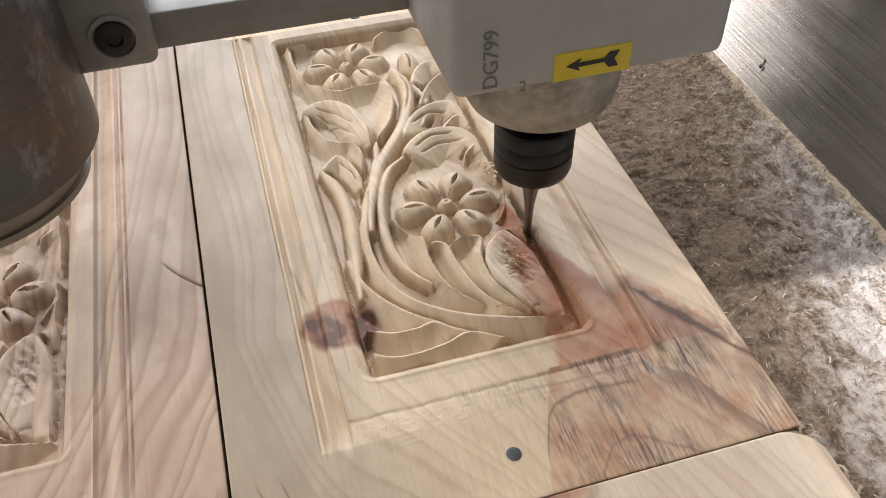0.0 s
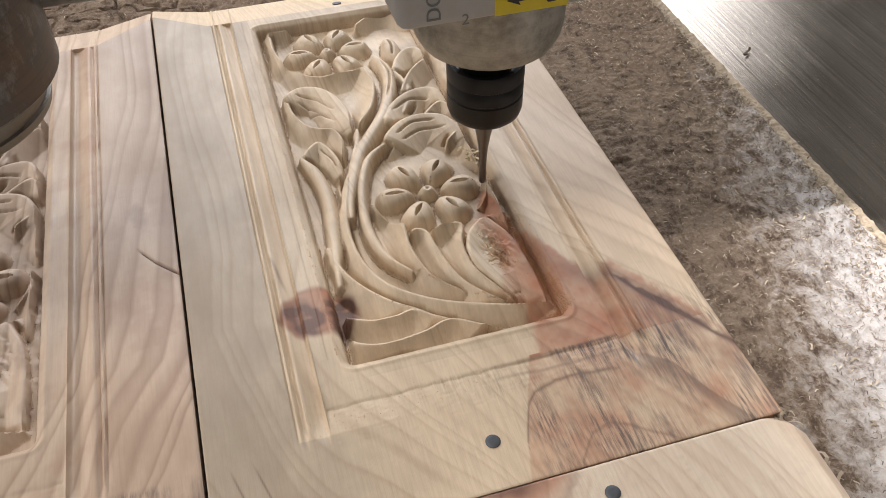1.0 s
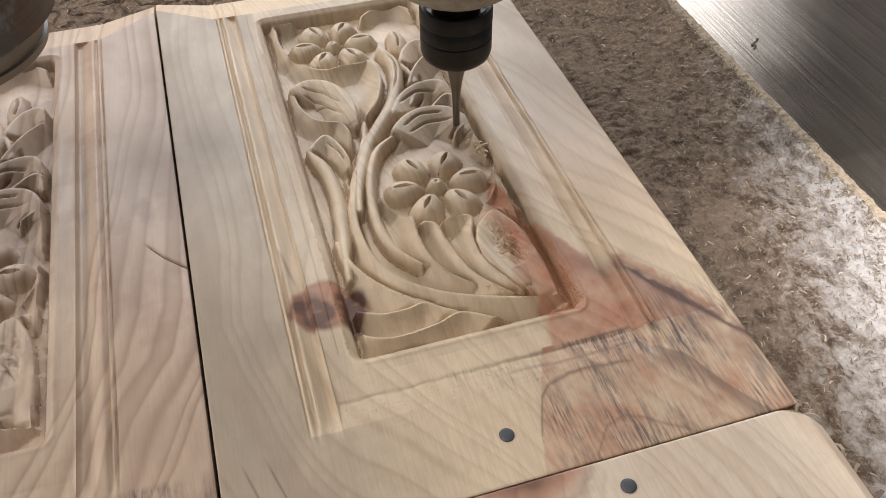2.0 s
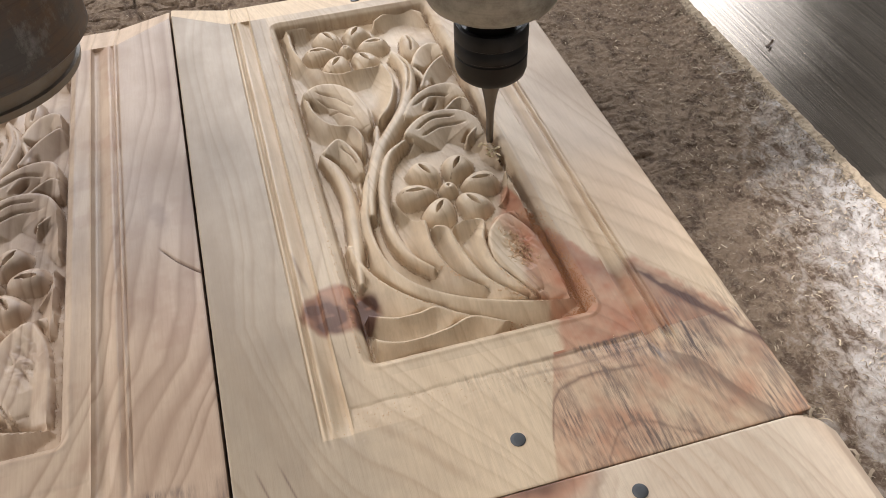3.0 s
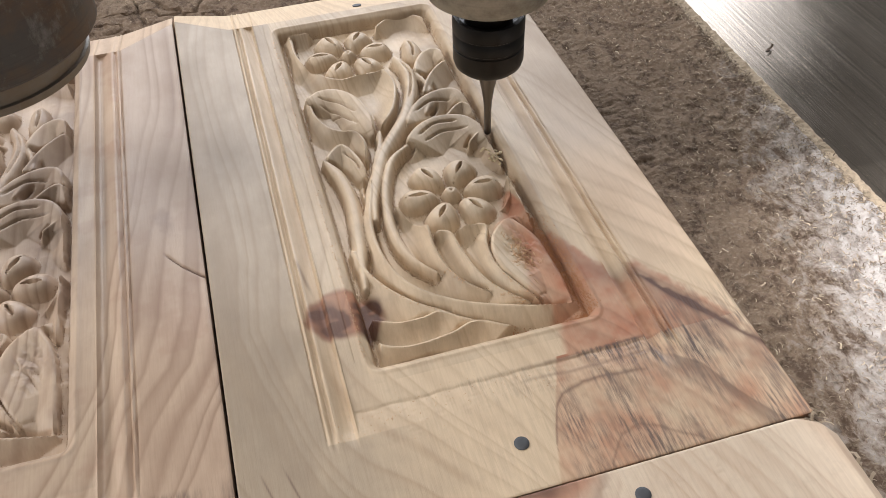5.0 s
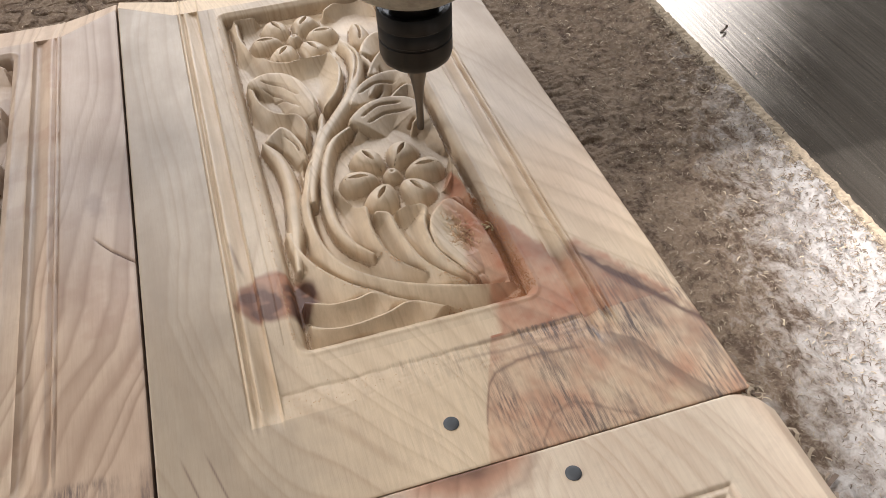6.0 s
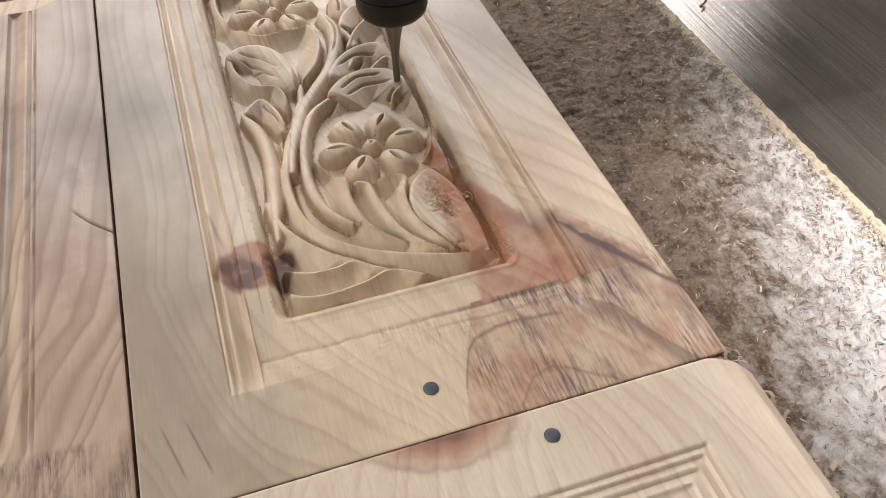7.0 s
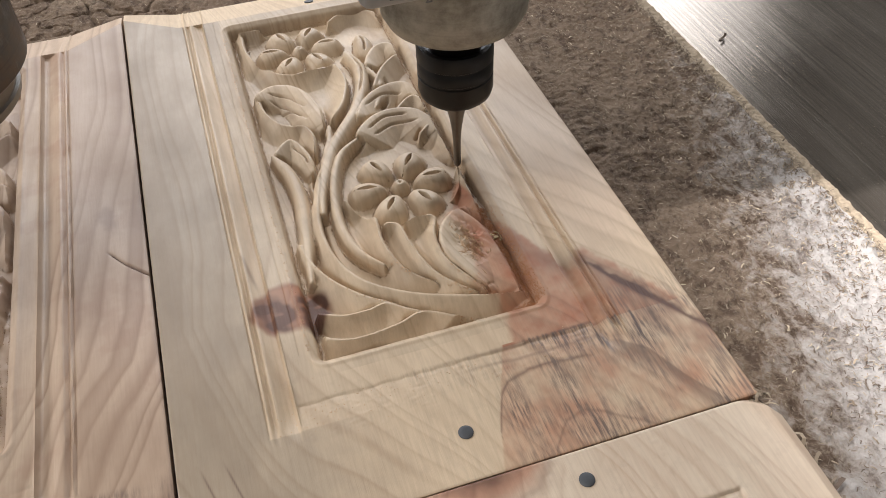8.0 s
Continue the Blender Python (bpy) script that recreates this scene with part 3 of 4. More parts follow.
        t[..., 0] = 0.8 * (1 - step(9, 18, knot))
        t[..., 1] = 0.8 * (1 - step(5, 11, knot)) + 0.3 * np.exp(-((knot - 15) / 1.0) ** 2)
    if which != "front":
        # the cut mouldings and the bevel are fresh wood; the carved field is greyed towards its far end to paint shade
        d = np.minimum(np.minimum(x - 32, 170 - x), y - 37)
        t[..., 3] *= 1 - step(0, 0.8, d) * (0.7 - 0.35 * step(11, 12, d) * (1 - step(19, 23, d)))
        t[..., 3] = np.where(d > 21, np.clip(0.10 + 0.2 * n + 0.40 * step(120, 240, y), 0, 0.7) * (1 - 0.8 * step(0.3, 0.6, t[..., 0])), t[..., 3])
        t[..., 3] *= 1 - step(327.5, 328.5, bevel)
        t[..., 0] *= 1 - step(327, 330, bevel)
    return np.clip(t, 0, 1)


def grained(x, y, which):
    """Growth rings, counted over the plan."""
    n = 1.7 * value_noise(x, y * 0.35, 50, 21) + 0.7 * value_noise(x, y * 0.3, 19, 22)
    if which == "main":
        left = (x - np.interp(y, [0, 19, 40, 71, 97, 137, 362], [36, 29, 22, 14, 10, 15, 13]) * (1 + x / 90)) / 11.0
        right = (x * 0.75 + 0.42 * y) / 12.0
        rings = left + (right - left) * step(70, 150, x + 0.15 * y) + 0.5 * n
    elif which == "left":
        rings = (x + np.interp(y, [0, 42, 65, 91, 117, 150, 362], [60, 35, 25, 10, 3, 0, -6])) / 12.0 + 0.5 * n
    else:
        rings = (x + 0.0022 * (y - 250) ** 2 * np.sign(x - 120)) / 9.5 + 0.7 * n
    # good and poor years
    return rings + 0.6 * np.sin(rings * 1.7) + 0.25 * np.sin(rings * 4.3 + 1)


FRONT_L = 325.0


def panel(name, which, mat, at, label, cuts, carved=True):
    """A panel glued up from staves, which run the long way."""
    thing = tagged(new(name), label, "wood panel", "carved panels")
    fine = 0.4 if which == "main" else 0.6
    for a, b in zip(cuts, cuts[1:]):
        xs = np.append(np.arange(a, b - 0.05, fine if not (which == "left" and b < 120) else 4.0), b)
        ys = np.append(np.arange(0, PANEL_L, fine), PANEL_L)
        if not carved:
            ys = np.concatenate([np.arange(0, 200, 4.0), np.arange(200, FRONT_L, fine), [FRONT_L]])
        x, y = np.meshgrid(xs, ys)
        if carved:
            z = relief(x, y, which == "left")
        else:
            d = np.minimum(np.minimum(x - 18, 170.5 - x), 295.5 - y)
            z = np.where(d > 0, np.interp(d, [0, 0.5, 3, 3.5, 6.5, 7, 10.5, 11.2], [0, -1.2, -0.5, -1.8, -1.2, -2.4, -1.7, -2.6]), 0) + 0.08 * value_noise(x, y, 1.2, 9)
            edge = FRONT_L - 0.5 - np.maximum(0, x - 186) ** 1.5 * 0.16
            z -= 0.7 * np.maximum(0, y - edge) + 0.7 * np.maximum(0, x - 196)
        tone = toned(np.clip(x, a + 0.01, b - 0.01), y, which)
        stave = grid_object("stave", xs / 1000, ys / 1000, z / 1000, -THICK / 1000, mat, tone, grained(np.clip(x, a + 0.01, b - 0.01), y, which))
        stave.parent = thing
    thing.matrix_world = at
    return thing


def build_panels():
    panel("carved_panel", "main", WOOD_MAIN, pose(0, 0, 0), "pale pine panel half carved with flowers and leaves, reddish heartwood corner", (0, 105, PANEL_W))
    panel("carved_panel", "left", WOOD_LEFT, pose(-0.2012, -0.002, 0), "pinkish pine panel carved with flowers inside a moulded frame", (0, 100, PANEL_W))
    panel("moulded_panel", "front", WOOD_FRONT, pose(0.0040, -0.3255, 0), "pale pine panel with a moulded rectangular frame, not yet carved", (0, 100, PANEL_W), False)


build_panels()


# ---- bed of the machine ----
def build_bed():
    xs, ys = np.arange(-240, 303, 1.0), np.arange(-180, 680, 1.0)
    x, y = np.meshgrid(xs, ys)
    z = 0.6 * value_noise(x, y, 9, 11) + 0.7 * value_noise(x, y, 3.4, 12) + 0.5 * value_noise(x, y, 1.6, 13)
    cut = np.abs(value_noise(x + 5 * value_noise(x, y, 17, 15), y, 11, 14))
    z -= 2.2 * (1 - step(0.05, 0.16, cut)) * step(366, 371, y)
    comb = (np.abs((y % 7.0) - 3.5) < 0.9) & (x > 200) & (x < 222 + 6 * value_noise(x, y, 7, 17)) & (y > 140) & (y < 300)
    z -= 0.55 * comb * (value_noise(x, y, 12, 19) > -0.2)
    z += 2.2 * step(287, 300, x + 3 * value_noise(x, y, 12, 16)) * (0.6 + 0.5 * value_noise(x, y, 5, 18))
    under = (x < 190) & (y < 355)
    z = np.where(under, -1.2, z)
    ob = grid_object("spoil_board", xs / 1000, ys / 1000, (z - 18.2) / 1000, -0.032, BOARD)
    tagged(ob, "brown engraved spoil board covered with sawdust", "spoil board", kind="structure")
    tagged(part("machine_base", box(bmesh.new(), (-0.85, -1.05, -0.9), (1.25, 2.05, -0.06), 0.01), BRACKET), "grey steel base cabinet under the bed", "machine base", kind="structure")
    bm = box(bmesh.new(), (-1.0, -1.2, -0.06), (1.4, 2.2, -0.0325), 0.001)
    tagged(part("machine_bed", bm, BED), "grey milled metal bed with fine grooves and dust", "machine bed", kind="structure")


build_bed()


def build_chips():
    """Curled shavings and splinters lying on the spoil board."""
    rng = np.random.RandomState(4)
    verts, faces = [], []

    def shaving(x, y, z, size):
        a, w = rng.rand() * 6.28, size * rng.uniform(0.10, 0.24)
        lift, bend = rng.uniform(0.0, 0.35) * size, rng.uniform(-0.5, 0.5)
        base = len(verts)
        for k in range(4):
            t = k / 3 - 0.5
            b = a + bend * t * 2.5
            cx, cy = x + size * t * math.cos(b), y + size * t * math.sin(b)
            cz = z + lift * (0.25 - t * t) * 4 + rng.uniform(0, 0.1) * size
            nx, ny = -math.sin(b) * w / 2, math.cos(b) * w / 2
            verts.append((cx - nx, cy - ny, cz))
            verts.append((cx + nx, cy + ny, cz + 0.3 * w))
        for k in range(3):
            q = base + 2 * k
            faces.append((q, q + 2, q + 3, q + 1))

    for _ in range(56000):
        x, y = rng.uniform(0.198, 0.303), rng.uniform(-0.12, 0.50)
        near = max(0.0, x - 0.212) / 0.08
        clump = 0.5 + 0.5 * math.sin(x * 310 + 3 * math.sin(y * 170)) * math.sin(y * 260 + 2 * math.sin(x * 230))
        if rng.rand() > (0.10 + 0.7 * near) * (0.35 + 0.65 * clump):
            continue
        shaving(x, y, -0.0180 + rng.uniform(0, 0.0011), rng.uniform(0.0006, 0.0022) * (1 + 1.0 * rng.rand() ** 8))
    for _ in range(5000):
        y = rng.uniform(-0.12, 0.50)
        shaving(0.3000 + rng.normal(0, 0.0024), y, -0.0168 + rng.uniform(-0.001, 0.0014), rng.uniform(0.0007, 0.0026))
    for _ in range(1500):
        shaving(rng.uniform(-0.2, 0.2), rng.uniform(0.364, 0.66), -0.0176, rng.uniform(0.001, 0.003))
    for _ in range(260):
        shaving(0.204 + abs(rng.normal(0, 0.004)), rng.normal(-0.055, 0.022), -0.0165 + rng.uniform(0, 0.004), rng.uniform(0.003, 0.008))
    for _ in range(45):
        shaving(0.2 + rng.normal(0, 0.0025), rng.normal(0.0, 0.002), -0.006 + rng.uniform(0, 0.005), rng.uniform(0.002, 0.005))
    me = bpy.data.meshes.new("wood_shavings")
    me.from_pydata(verts, [], faces)
    me.materials.append(CHIPS)
    tagged(new("wood_shavings", me), "loose pale curled wood shavings on the spoil board", "wood shavings", kind="stuff")


build_chips()


def build_ridge():
    """The ridge of pale sawdust swept along the edge of the spoil board, and a few curls on the bed."""
    rng = np.random.RandomState(12)
    xs, ys = np.arange(-7, 8, 0.5), np.arange(-180, 680, 0.7)
    x, y = np.meshgrid(xs, ys)
    wave = 0.9 * value_noise(x * 0, y, 26, 51) + 0.9 * value_noise(x * 0, y, 7, 52)
    w = 2.0 + 0.9 * value_noise(x * 0, y, 15, 53) + 0.5 * value_noise(x * 0, y, 4, 54)
    z = np.maximum(0, 1.5 - ((x - wave) / np.maximum(w, 0.6)) ** 2 * 1.5) * (0.6 + 0.5 * value_noise(x * 0, y, 11, 57)) + 0.5 * value_noise(x, y, 1.3, 55) + 0.35 * value_noise(x, y, 2.7, 56) - 0.4
    me_ob = grid_object("sawdust_ridge", xs / 1000, ys / 1000, z / 1000 - 0.0182, -0.0325, PALE_DUST)
    co = np.zeros(len(me_ob.data.vertices) * 3, np.float32)
    me_ob.data.vertices.foreach_get("co", co)
    co = co.reshape(-1, 3)
    co[:, 0] += 0.3025
    me_ob.data.vertices.foreach_set("co", co.ravel())
    tagged(me_ob, "ridge of pale sawdust along the edge of the spoil board", "sawdust", kind="stuff")
    for px, py, turn, size in ((0.342, 0.252, 20, 0.010), (0.330, 0.335, 70, 0.008), (0.352, 0.330, 140, 0.007), (0.372, 0.337, 30, 0.009), (0.318, 0.300, 100, 0.006)):
        bm = bmesh.new()
        rows = []
        for k in range(13):
            a = k / 12 * 2.6
            cx, cz = size * 0.5 * math.sin(a), size * 0.22 * (1 - math.cos(a))
            rows.append([bm.verts.new((cx, dy, cz + 0.0003)) for dy in (-0.0007, 0.0007)] + [bm.verts.new((cx * 0.93, dy, cz + 0.0007)) for dy in (0.0007, -0.0007)])
        for p, q in zip(rows, rows[1:]):
            for k in range(4):
                bm.faces.new((p[k], p[(k + 1) % 4], q[(k + 1) % 4], q[k]))
        bmesh.ops.recalc_face_normals(bm, faces=bm.faces)
        ob = part("wood_curl", bm, DARK_CURL)
        ob.matrix_world = pose(px, py, -0.0325, 0, 0, turn)
        tagged(ob, "small dark curled wood shaving lying on the bed", "wood shaving", "curls on the bed")


build_ridge()


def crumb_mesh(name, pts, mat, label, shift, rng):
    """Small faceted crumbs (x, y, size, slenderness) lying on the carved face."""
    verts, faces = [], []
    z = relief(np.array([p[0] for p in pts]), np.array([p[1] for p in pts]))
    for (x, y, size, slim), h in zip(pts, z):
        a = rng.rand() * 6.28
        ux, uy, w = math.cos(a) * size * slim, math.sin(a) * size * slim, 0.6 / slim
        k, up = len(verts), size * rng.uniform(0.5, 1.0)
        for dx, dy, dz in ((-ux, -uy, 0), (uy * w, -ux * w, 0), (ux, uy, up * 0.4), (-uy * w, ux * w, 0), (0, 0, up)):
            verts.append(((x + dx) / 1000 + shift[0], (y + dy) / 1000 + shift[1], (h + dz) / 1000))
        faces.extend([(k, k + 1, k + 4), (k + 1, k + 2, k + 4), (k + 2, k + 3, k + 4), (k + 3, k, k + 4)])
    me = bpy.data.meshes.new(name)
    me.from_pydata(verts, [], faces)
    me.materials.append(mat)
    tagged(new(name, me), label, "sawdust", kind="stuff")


def build_debris():
    """Splinters and sawdust left in the carving by the cutter, thickened in the grooves to deepen their shade."""
    rng = np.random.RandomState(8)
    pts = []
    for _ in range(2600):
        y = rng.uniform(68, 130)
        pts.append((np.interp(y, [68, 80, 100, 130], [145, 145, 144, 142]) - 0.6 + rng.normal(0, 1.5), y, rng.uniform(0.15, 0.5), 1.0))
    for _ in range(800):
        x = rng.uniform(112, 144)
        pts.append((x, np.interp(x, [112, 128, 144], [67.5, 68, 68.5]) + abs(rng.normal(0, 1.0)), rng.uniform(0.15, 0.45), 1.0))
    crumb_mesh("sawdust_crumbs", pts, CRUMBS, "orange-brown sawdust crumbs in the carved corner", (0, 0), rng)
    pts = []
    for _ in range(150):
        pts.append((130 + rng.normal(0, 2.6), 108 + rng.normal(0, 6.0), rng.uniform(0.25, 0.5), rng.uniform(2, 6)))
    for _ in range(420):
        pts.append((52.4 + abs(rng.normal(0, 0.9)), rng.uniform(70, 315), rng.uniform(0.12, 0.3), rng.uniform(1, 2.5)))
    # ragged fringes along the ends of the leaves
    for way in (((64, 117), (74.1, 98.7), (88, 87)), ((96, 108), (101, 98.5)), ((110.7, 95.2), (118, 85), (125, 80)), ((118, 98), (121, 91.5), (128, 81)), ((112, 90), (122, 82)), ((79, 112), (88, 98))):
        sp = spline(way)
        for _ in range(34):
            p = sp[int(len(sp) * rng.uniform(0.1, 0.99))]
            pts.append((p[0] + rng.normal(0, 0.5), p[1] + rng.normal(0, 0.5), rng.uniform(0.15, 0.45), rng.uniform(1, 3)))
    for _ in range(220):
        pts.append((rng.uniform(36, 166), 44 + rng.normal(0, 4.0), rng.uniform(0.08, 0.25), rng.uniform(1, 3)))
    crumb_mesh("splinters", pts, SPLINTER, "pale torn splinters on the carving", (0, 0), rng)
    # fine brown dust in the cut grooves, denser in hollows to add to their shade
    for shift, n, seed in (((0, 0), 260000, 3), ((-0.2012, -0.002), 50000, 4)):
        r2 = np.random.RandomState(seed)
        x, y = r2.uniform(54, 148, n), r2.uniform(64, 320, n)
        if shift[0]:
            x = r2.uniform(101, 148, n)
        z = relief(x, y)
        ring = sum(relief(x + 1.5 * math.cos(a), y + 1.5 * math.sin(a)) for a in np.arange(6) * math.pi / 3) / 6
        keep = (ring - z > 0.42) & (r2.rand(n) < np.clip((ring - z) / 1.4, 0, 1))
        crumb_mesh("groove_dust_shade", [(a, b, s, 1.0) for a, b, s in zip(x[keep], y[keep], r2.uniform(0.11, 0.27, keep.sum()))], GROOVE_DUST_SHADE, "fine brown sawdust in the carved grooves, laid thick to deepen their shade", shift, r2)


build_debris()


# ---- screws that hold the panels down ----
def screw_at(x, y, z, tilt=0):
    bm = bmesh.new()
    lathe(bm, [(0.0016, -0.006), (0.0016, -0.0012), (0.0026, -0.0006), (0.0027, 0.0003), (0.0024, 0.00045), (0.0012, 0.0005), (0.0002, 0.0005)], 24)
    ob = part("screw", bm, SCREW_STEEL)
    ob.matrix_world = pose(x, y, z, tilt)
    return tagged(ob, "grey steel screw sunk flush into the panel", "screw", "panel screws")


screw_at(0.0970, 0.0183, 0.0)
screw_at(0.1285, -0.0118, 0.0)
screw_at(0.1070, 0.3340, -0.0017, -15.6)


# ---- router head: beam, two spindles, cutter ----
def flat_poly(pts, thick):
    """An upright plate in the x-z plane, facing the front."""
    bm = bmesh.new()
    f = bm.faces.new([bm.verts.new((px, 0, pz)) for px, pz in pts])
    r = bmesh.ops.extrude_face_region(bm, geom=[f])
    for v in [g for g in r["geom"] if isinstance(g, bmesh.types.BMVert)]:
        v.co.y += thick
    bmesh.ops.recalc_face_normals(bm, faces=bm.faces)
    return bm


def build_head():
    """The head; its origin is the cutter's tip."""
    head = tagged(new("router_head"), "grey spindle head of a wood router with black collet nut", "router head")
    bm = box(bmesh.new(), (-0.0450, -0.0370, 0.1070), (0.0530, 0.060, 0.42), 0.004)
    body = part("spindle_housing", bm, GREY_PAINT, head, "grey-white painted square spindle housing")
    nose = [(0.010, 0.0748), (0.0180, 0.0748), (0.0192, 0.0752), (0.0235, 0.0762), (0.0275, 0.0790), (0.0298, 0.0835), (0.0306, 0.0895), (0.0306, 0.1090)]
    part("spindle_nose", lathe(bmesh.new(), nose, 64), NOSE_METAL, body, "dusty bare aluminium spindle nose")
    bm = lathe(bmesh.new(), [(0.0060, 0.0400), (0.0132, 0.0400), (0.0155, 0.0422), (0.0163, 0.0450), (0.0163, 0.0518), (0.0158, 0.0522), (0.0158, 0.0529), (0.0163, 0.0533),
                             (0.0163, 0.0585), (0.0159, 0.0590), (0.0159, 0.0596), (0.0164, 0.0600), (0.0164, 0.0655), (0.0158, 0.0668), (0.0138, 0.0668), (0.0132, 0.0640), (0.0112, 0.0632)], 64)
    part("collet_nut", bm, BLACK_NUT, head, "black collet nut with two grooves")
    bm = lathe(bmesh.new(), [(0.0108, 0.0610), (0.0108, 0.0690), (0.0122, 0.0694), (0.0122, 0.0715), (0.0112, 0.0718), (0.0112, 0.0760)], 48)
    part("spindle_shaft", bm, SHAFT, head, "dark steel spindle shaft")
    bm = lathe(bmesh.new(), [(0.0004, -0.0002), (0.0014, 0.0003), (0.0017, 0.0012), (0.0018, 0.0145), (0.0022, 0.0205), (0.0032, 0.0275), (0.0048, 0.0350), (0.0054, 0.0415)], 32)
    part("cutter", bm, BIT_STEEL, head, "slender tapered steel carving bit")
    # sticker and writing on the housing's front
    bm = box(bmesh.new(), (-0.0105, -0.0374, 0.1085), (0.0168, -0.0370, 0.1187), 0.0)
    part("sticker", bm, YELLOW, body, "yellow sticker")
    arrow = [(-0.0108, 0.0), (-0.0052, 0.0026), (-0.0060, 0.0008), (0.0042, 0.0010), (0.0062, 0.0033), (0.0100, 0.0034), (0.0082, 0.0004), (0.0100, -0.0030), (0.0062, -0.0031), (0.0042, -0.0006), (-0.0060, -0.0008), (-0.0052, -0.0025)]
    a = part("arrow", flat_poly([(0.0034 + 0.9 * px, 0.1137 + 0.9 * pz) for px, pz in arrow], 0.0003), INK, body, "black arrow", 0)
    a.location.y = -0.0377
    for text, size, px, pz, spin in (("DG799", 0.0073, -0.0300, 0.1100, 90), ("2", 0.0058, -0.0225, 0.1072, 0)):
        cu = bpy.data.curves.new("lettering", "FONT")
        cu.body, cu.size, cu.extrude = text, size, 0.0001
        tmp = new("lettering", cu)
        me = bpy.data.meshes.new_from_object(tmp.evaluated_get(bpy.context.evaluated_depsgraph_get()))
        bpy.data.objects.remove(tmp)
        me.materials.clear()
        me.materials.append(GREY_INK)
        ob = new("lettering", me)
        ob.parent = body
        ob.matrix_local = pose(px, -0.0372, pz, 90, 0, 0) @ pose(0, 0, 0, 0, 0, spin)
    # beam and second spindle
    bm = box(bmesh.new(), (-0.1400, 0.020, 0.1108), (-0.0445, 0.034, 0.1245), 0.0008)
    part("beam", bm, BRACKET, head, "flat grey steel cross beam")
    sx, sy = LEFT_AXIS
    bm = lathe(bmesh.new(), [(0.030, 0.0925), (0.0458, 0.0925), (0.0475, 0.0942), (0.0475, 0.42)], 96, (sx, sy, 0))
    second = part("second_spindle", bm, DARK_STEEL, head, "dark worn steel spindle cylinder with dust and rust")
    bm = lathe(bmesh.new(), [(0.020, 0.0785), (0.0380, 0.0785), (0.0406, 0.0800), (0.0412, 0.0832), (0.0400, 0.0836), (0.0400, 0.0862), (0.0412, 0.0866), (0.0412, 0.0935)], 96, (sx, sy, 0))
    part("spindle_ring", bm, RING_METAL, second, "pale worn steel ring with a dark groove")
    bm = box(bmesh.new(), (-0.1640, 0.012, 0.1095), (-0.1350, 0.040, 0.1500), 0.0035)
    lug = part("clamp_lug", bm, BRACKET, second, "grey clamp lug")
    bm = lathe(bmesh.new(), [(0.0046, -0.003), (0.0064, 0.0), (0.0068, 0.0009), (0.0082, 0.0007), (0.0086, -0.001)], 40)
    part("bolt", bm, BRACKET, lug, "counterbored bolt seat").matrix_local = pose(-0.1472, 0.0118, 0.1222, 90)
    bm = lathe(bmesh.new(), [(0.0010, 0.0), (0.0060, 0.0), (0.0060, 0.0008), (0.0055, 0.0011), (0.0029, 0.0011), (0.0026, 0.0002)], 32)
    part("socket_bolt", bm, INK, lug, "black socket bolt").matrix_local = pose(-0.1472, 0.0118, 0.1222, 90)
    return head


def build_flake():
    """A tuft of torn wood on the leaf that the cutter reaches later and throws aside."""
    rng = np.random.RandomState(21)
    bm = bmesh.new()
    for _ in range(26):
        a, ln, w = rng.rand() * 6.28, rng.uniform(0.0016, 0.0042), rng.uniform(0.0005, 0.0012)
        cx, cy, cz = rng.normal(0, 0.0024), rng.normal(0, 0.0034), rng.uniform(0, 0.0022)
        d, n = Vector((math.cos(a), math.sin(a), rng.uniform(-0.1, 0.6))), Vector((-math.sin(a), math.cos(a), rng.uniform(-0.4, 0.4)))
        p = Vector((cx, cy, cz))
        v = [bm.verts.new(p - d * ln / 2 - n * w / 2), bm.verts.new(p + n * w * -0.6 + Vector((0, 0, 0.0004))), bm.verts.new(p + d * ln / 2), bm.verts.new(p + n * w * 0.6 + Vector((0, 0, 0.0004))), bm.verts.new(p - d * ln / 2 + n * w / 2), bm.verts.new(p + Vector((0, 0, -0.0004)))]
        for f in ((0, 1, 3, 4), (1, 2, 3), (0, 5, 1), (1, 5, 2), (2, 5, 3), (3, 5, 4), (4, 5, 0)):
            bm.faces.new([v[k] for k in f])
    bmesh.ops.recalc_face_normals(bm, faces=bm.faces)
    return tagged(part("torn_tuft", bm, TUFT, None, "", 0), "pale yellow tuft of torn wood fibres on the carving", "wood tuft")


FLAKE = build_flake()
LEFT_AXIS = (-0.2075, 0.006)
HEAD = build_head()


# ---- the unseen workshop that closes the place ----
def slab(name, lo, hi, mat, label):
    tagged(part(name, box(bmesh.new(), lo, hi), mat, None, "", 0), label, "wall", kind="structure")


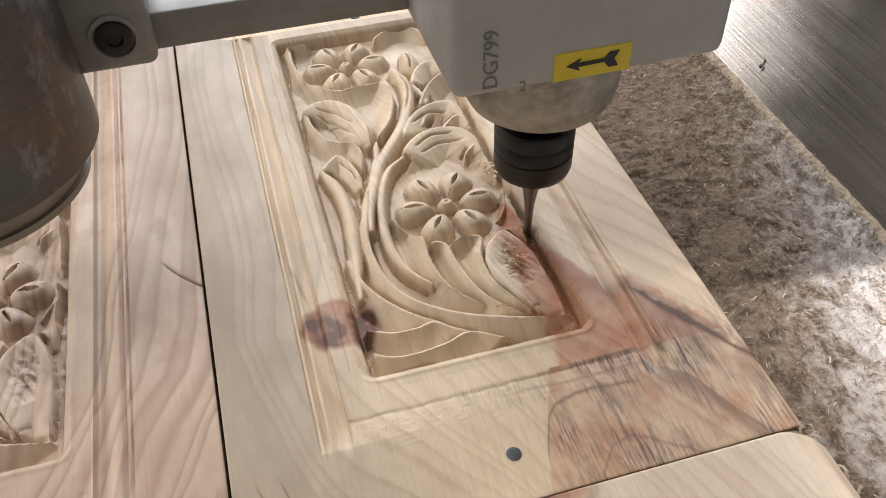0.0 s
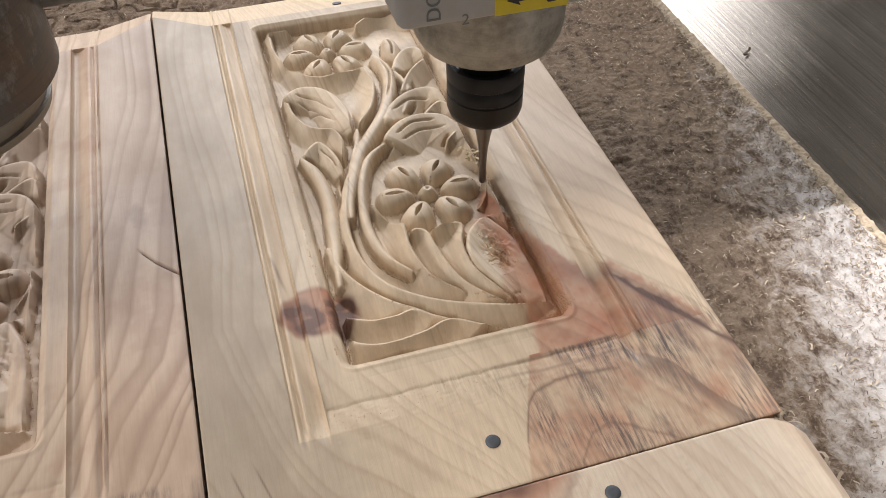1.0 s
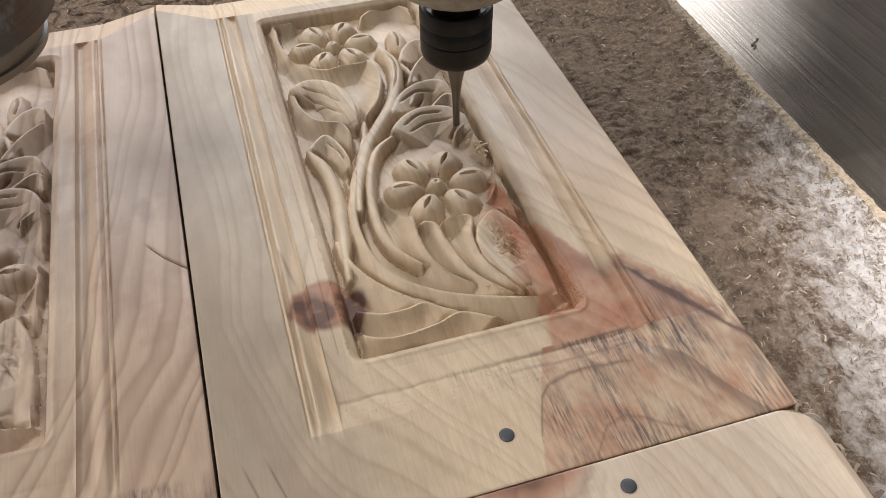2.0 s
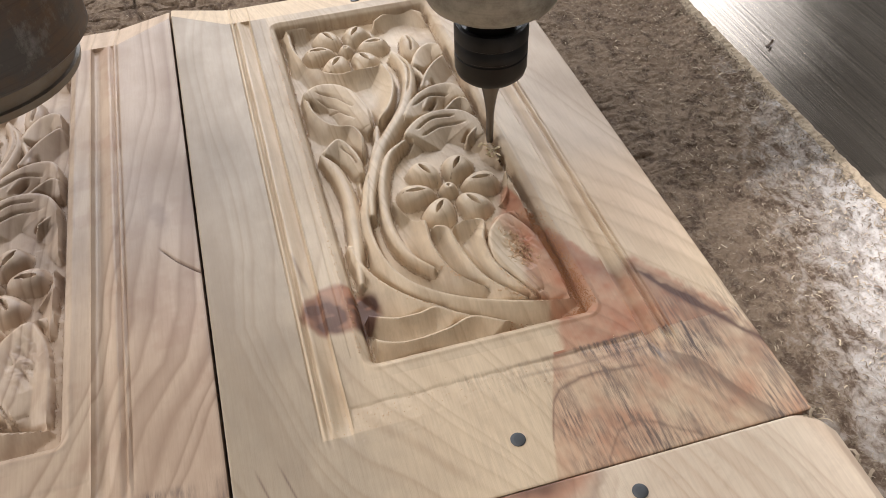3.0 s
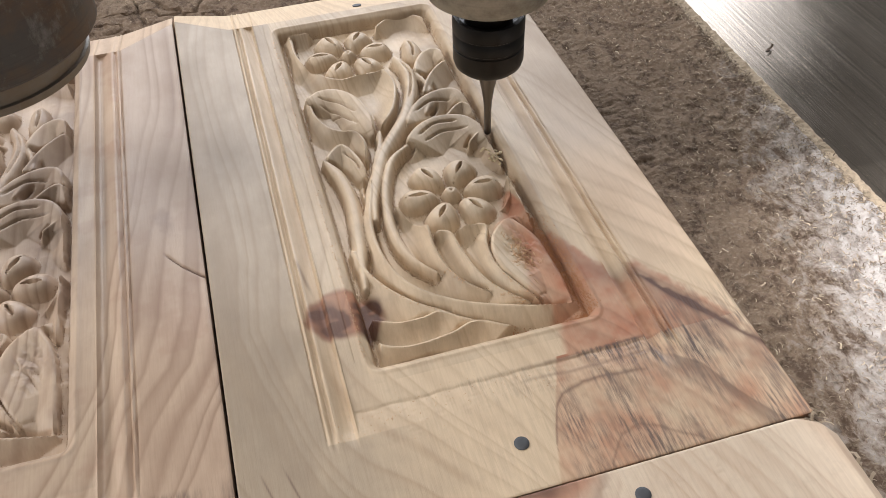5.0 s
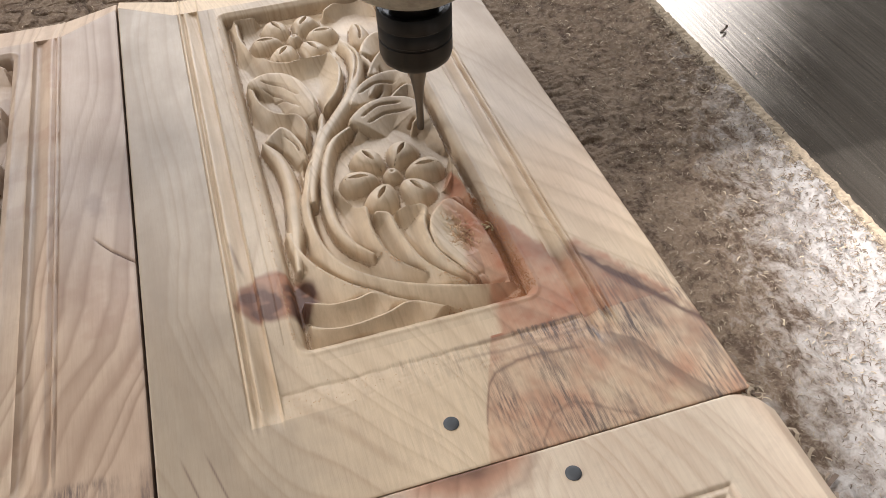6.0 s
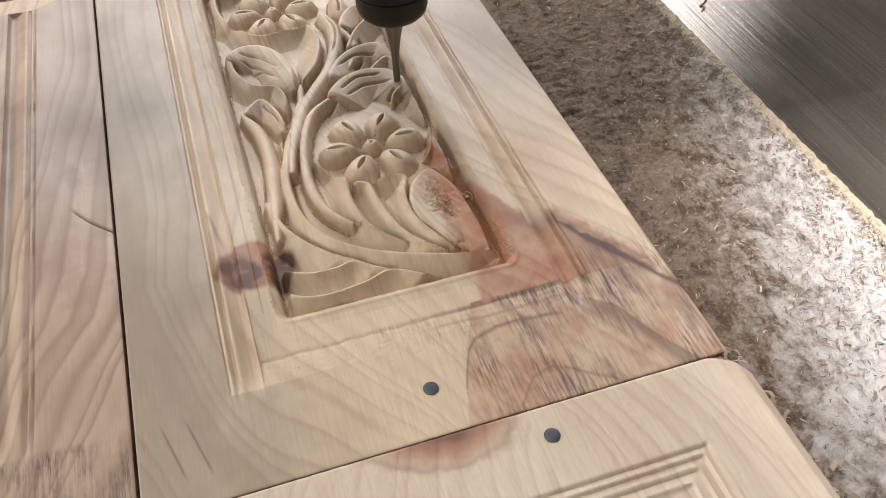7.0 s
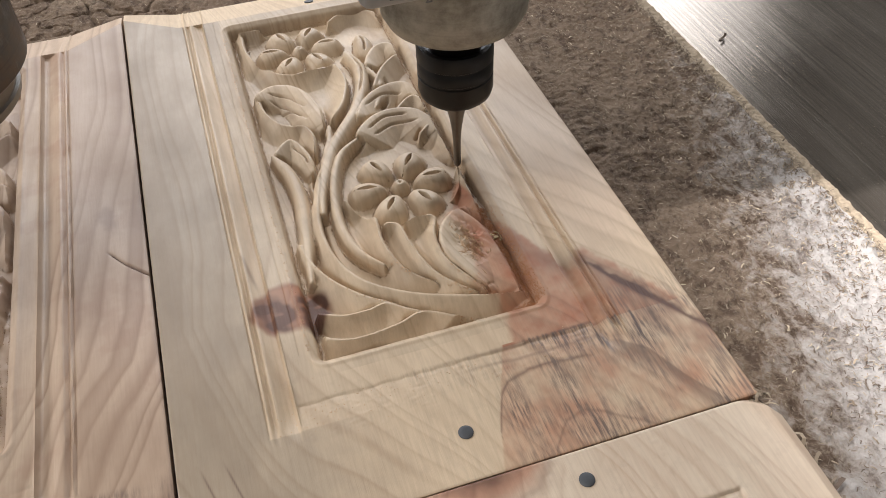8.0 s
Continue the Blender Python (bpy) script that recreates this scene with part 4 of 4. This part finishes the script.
def build_room():
    x0, x1, y0, y1, z0, z1, w = -4.0, 4.5, -4.0, 4.0, -0.9, 4.2, 0.2
    slab("floor", (x0 - w, y0 - w, z0 - w), (x1 + w, y1 + w, z0), CONCRETE, "grey concrete workshop floor")
    slab("wall_south", (x0, y0 - w, z0), (x1, y0, z1), WALL_PAINT, "plain plaster workshop wall")
    slab("wall_east", (x1, y0, z0), (x1 + w, y1, z1), WALL_PAINT, "plain plaster workshop wall")
    # far wall and left wall with window openings
    for name, lo, hi in (("a", (x0, y1, z0), (-1.4, y1 + w, z1)), ("b", (3.35, y1, z0), (x1, y1 + w, z1)),
                         ("c", (-1.4, y1, z0), (3.35, y1 + w, 1.3)), ("d", (-1.4, y1, 3.7), (3.35, y1 + w, z1))):
        slab("wall_north", lo, hi, WALL_PAINT, "plaster workshop wall beside a window")
    for lo, hi in (((x0 - w, y0, z0), (x0, -0.4, z1)), ((x0 - w, 2.6, z0), (x0, y1, z1)),
                   ((x0 - w, -0.4, z0), (x0, 2.6, 0.75)), ((x0 - w, -0.4, 2.75), (x0, 2.6, z1))):
        slab("wall_west", lo, hi, WALL_PAINT, "plaster workshop wall beside a window")
    # unseen roof; its one gap towards the sun is placed to shape the sun patch
    k = (z1 + 0.018) / SUN_FROM.z
    gx, gy = 0.380 + SUN_FROM.x * k, -0.03 + SUN_FROM.y * k
    hx, hy = 0.135, 0.14
    for lo, hi in (((x0 - w, y0 - w, z1), (gx - hx, y1 + w, z1 + 0.02)), ((gx + hx, y0 - w, z1), (x1 + w, y1 + w, z1 + 0.02)),
                   ((gx - hx, y0 - w, z1), (gx + hx, gy - hy, z1 + 0.02)), ((gx - hx, gy + hy, z1), (gx + hx, y1 + w, z1 + 0.02))):
        slab("unseen_roof", lo, hi, WALL_PAINT, "unseen roof sheet, its gap added to shape the sun patch")
    # panel added above the overhead fill lamp; the roof has no opening here
    slab("fill_panel", (-1.60, -0.60, 4.15), (0.30, 1.30, 4.195), FROSTED, "added frosted white panel above the overhead fill lamp")


build_room()


# ---- what moves ----
HEAD_ROWS = [
    (0, 142.1, 126.8, -7),
    (0.2, 137.3, 136.4, -6),
    (0.5, 131.0, 137.1, -5),
    (0.8, 130.8, 143.6, -4),
    (1, 139.0, 155.0, -4),
    (1.3, 134.2, 173.8, -4),
    (1.5, 131.1, 174.7, -4),
    (1.8, 127.9, 184.7, -4),
    (2, 134.7, 195.2, -4),
    (2.2, 142.5, 195.6, -4),
    (2.75, 142.8, 189.9, -4),
    (3.3, 134.4, 177.1, -4),
    (3.5, 129.0, 184.7, -4),
    (3.8, 134.0, 192.9, -4),
    (4, 139.7, 190.9, -4),
    (4.2, 142.2, 188.8, -4),
    (4.75, 142.9, 193.4, -4),
    (5.3, 141.2, 189.9, -4),
    (5.5, 138.5, 175.2, -5),
    (5.8, 136.3, 177.4, -5),
    (6, 134.9, 185.3, -5),
    (6.2, 135.4, 185.3, -5),
    (6.5, 136.2, 189.9, -5),
    (6.8, 138.0, 196.8, -5),
    (7, 137.0, 197.9, -5),
    (7.2, 139.2, 190.1, -5),
    (7.5, 142.4, 169.9, -4),
    (7.7, 145.0, 168.9, -4),
    (7.9, 142.8, 164.3, -4),
    (8, 142.2, 160.9, -4),
]


def motions():
    walk(HEAD, [(t, pose(x / 1000, y / 1000, z / 1000)) for t, x, y, z in HEAD_ROWS])
    lie = pose(0.1405, 0.1760, -0.0050)
    rest = pose(0.1435, 0.1100, -0.0060, 8, 20, 70)
    walk(FLAKE, [(0, lie), (2.5, lie), (5.3, lie), (5.36, pose(0.1440, 0.156, -0.0030, 15, 20, 25)), (5.42, pose(0.1445, 0.132, -0.0040, 15, 30, 50)), (5.5, rest), (8, rest)])


motions()
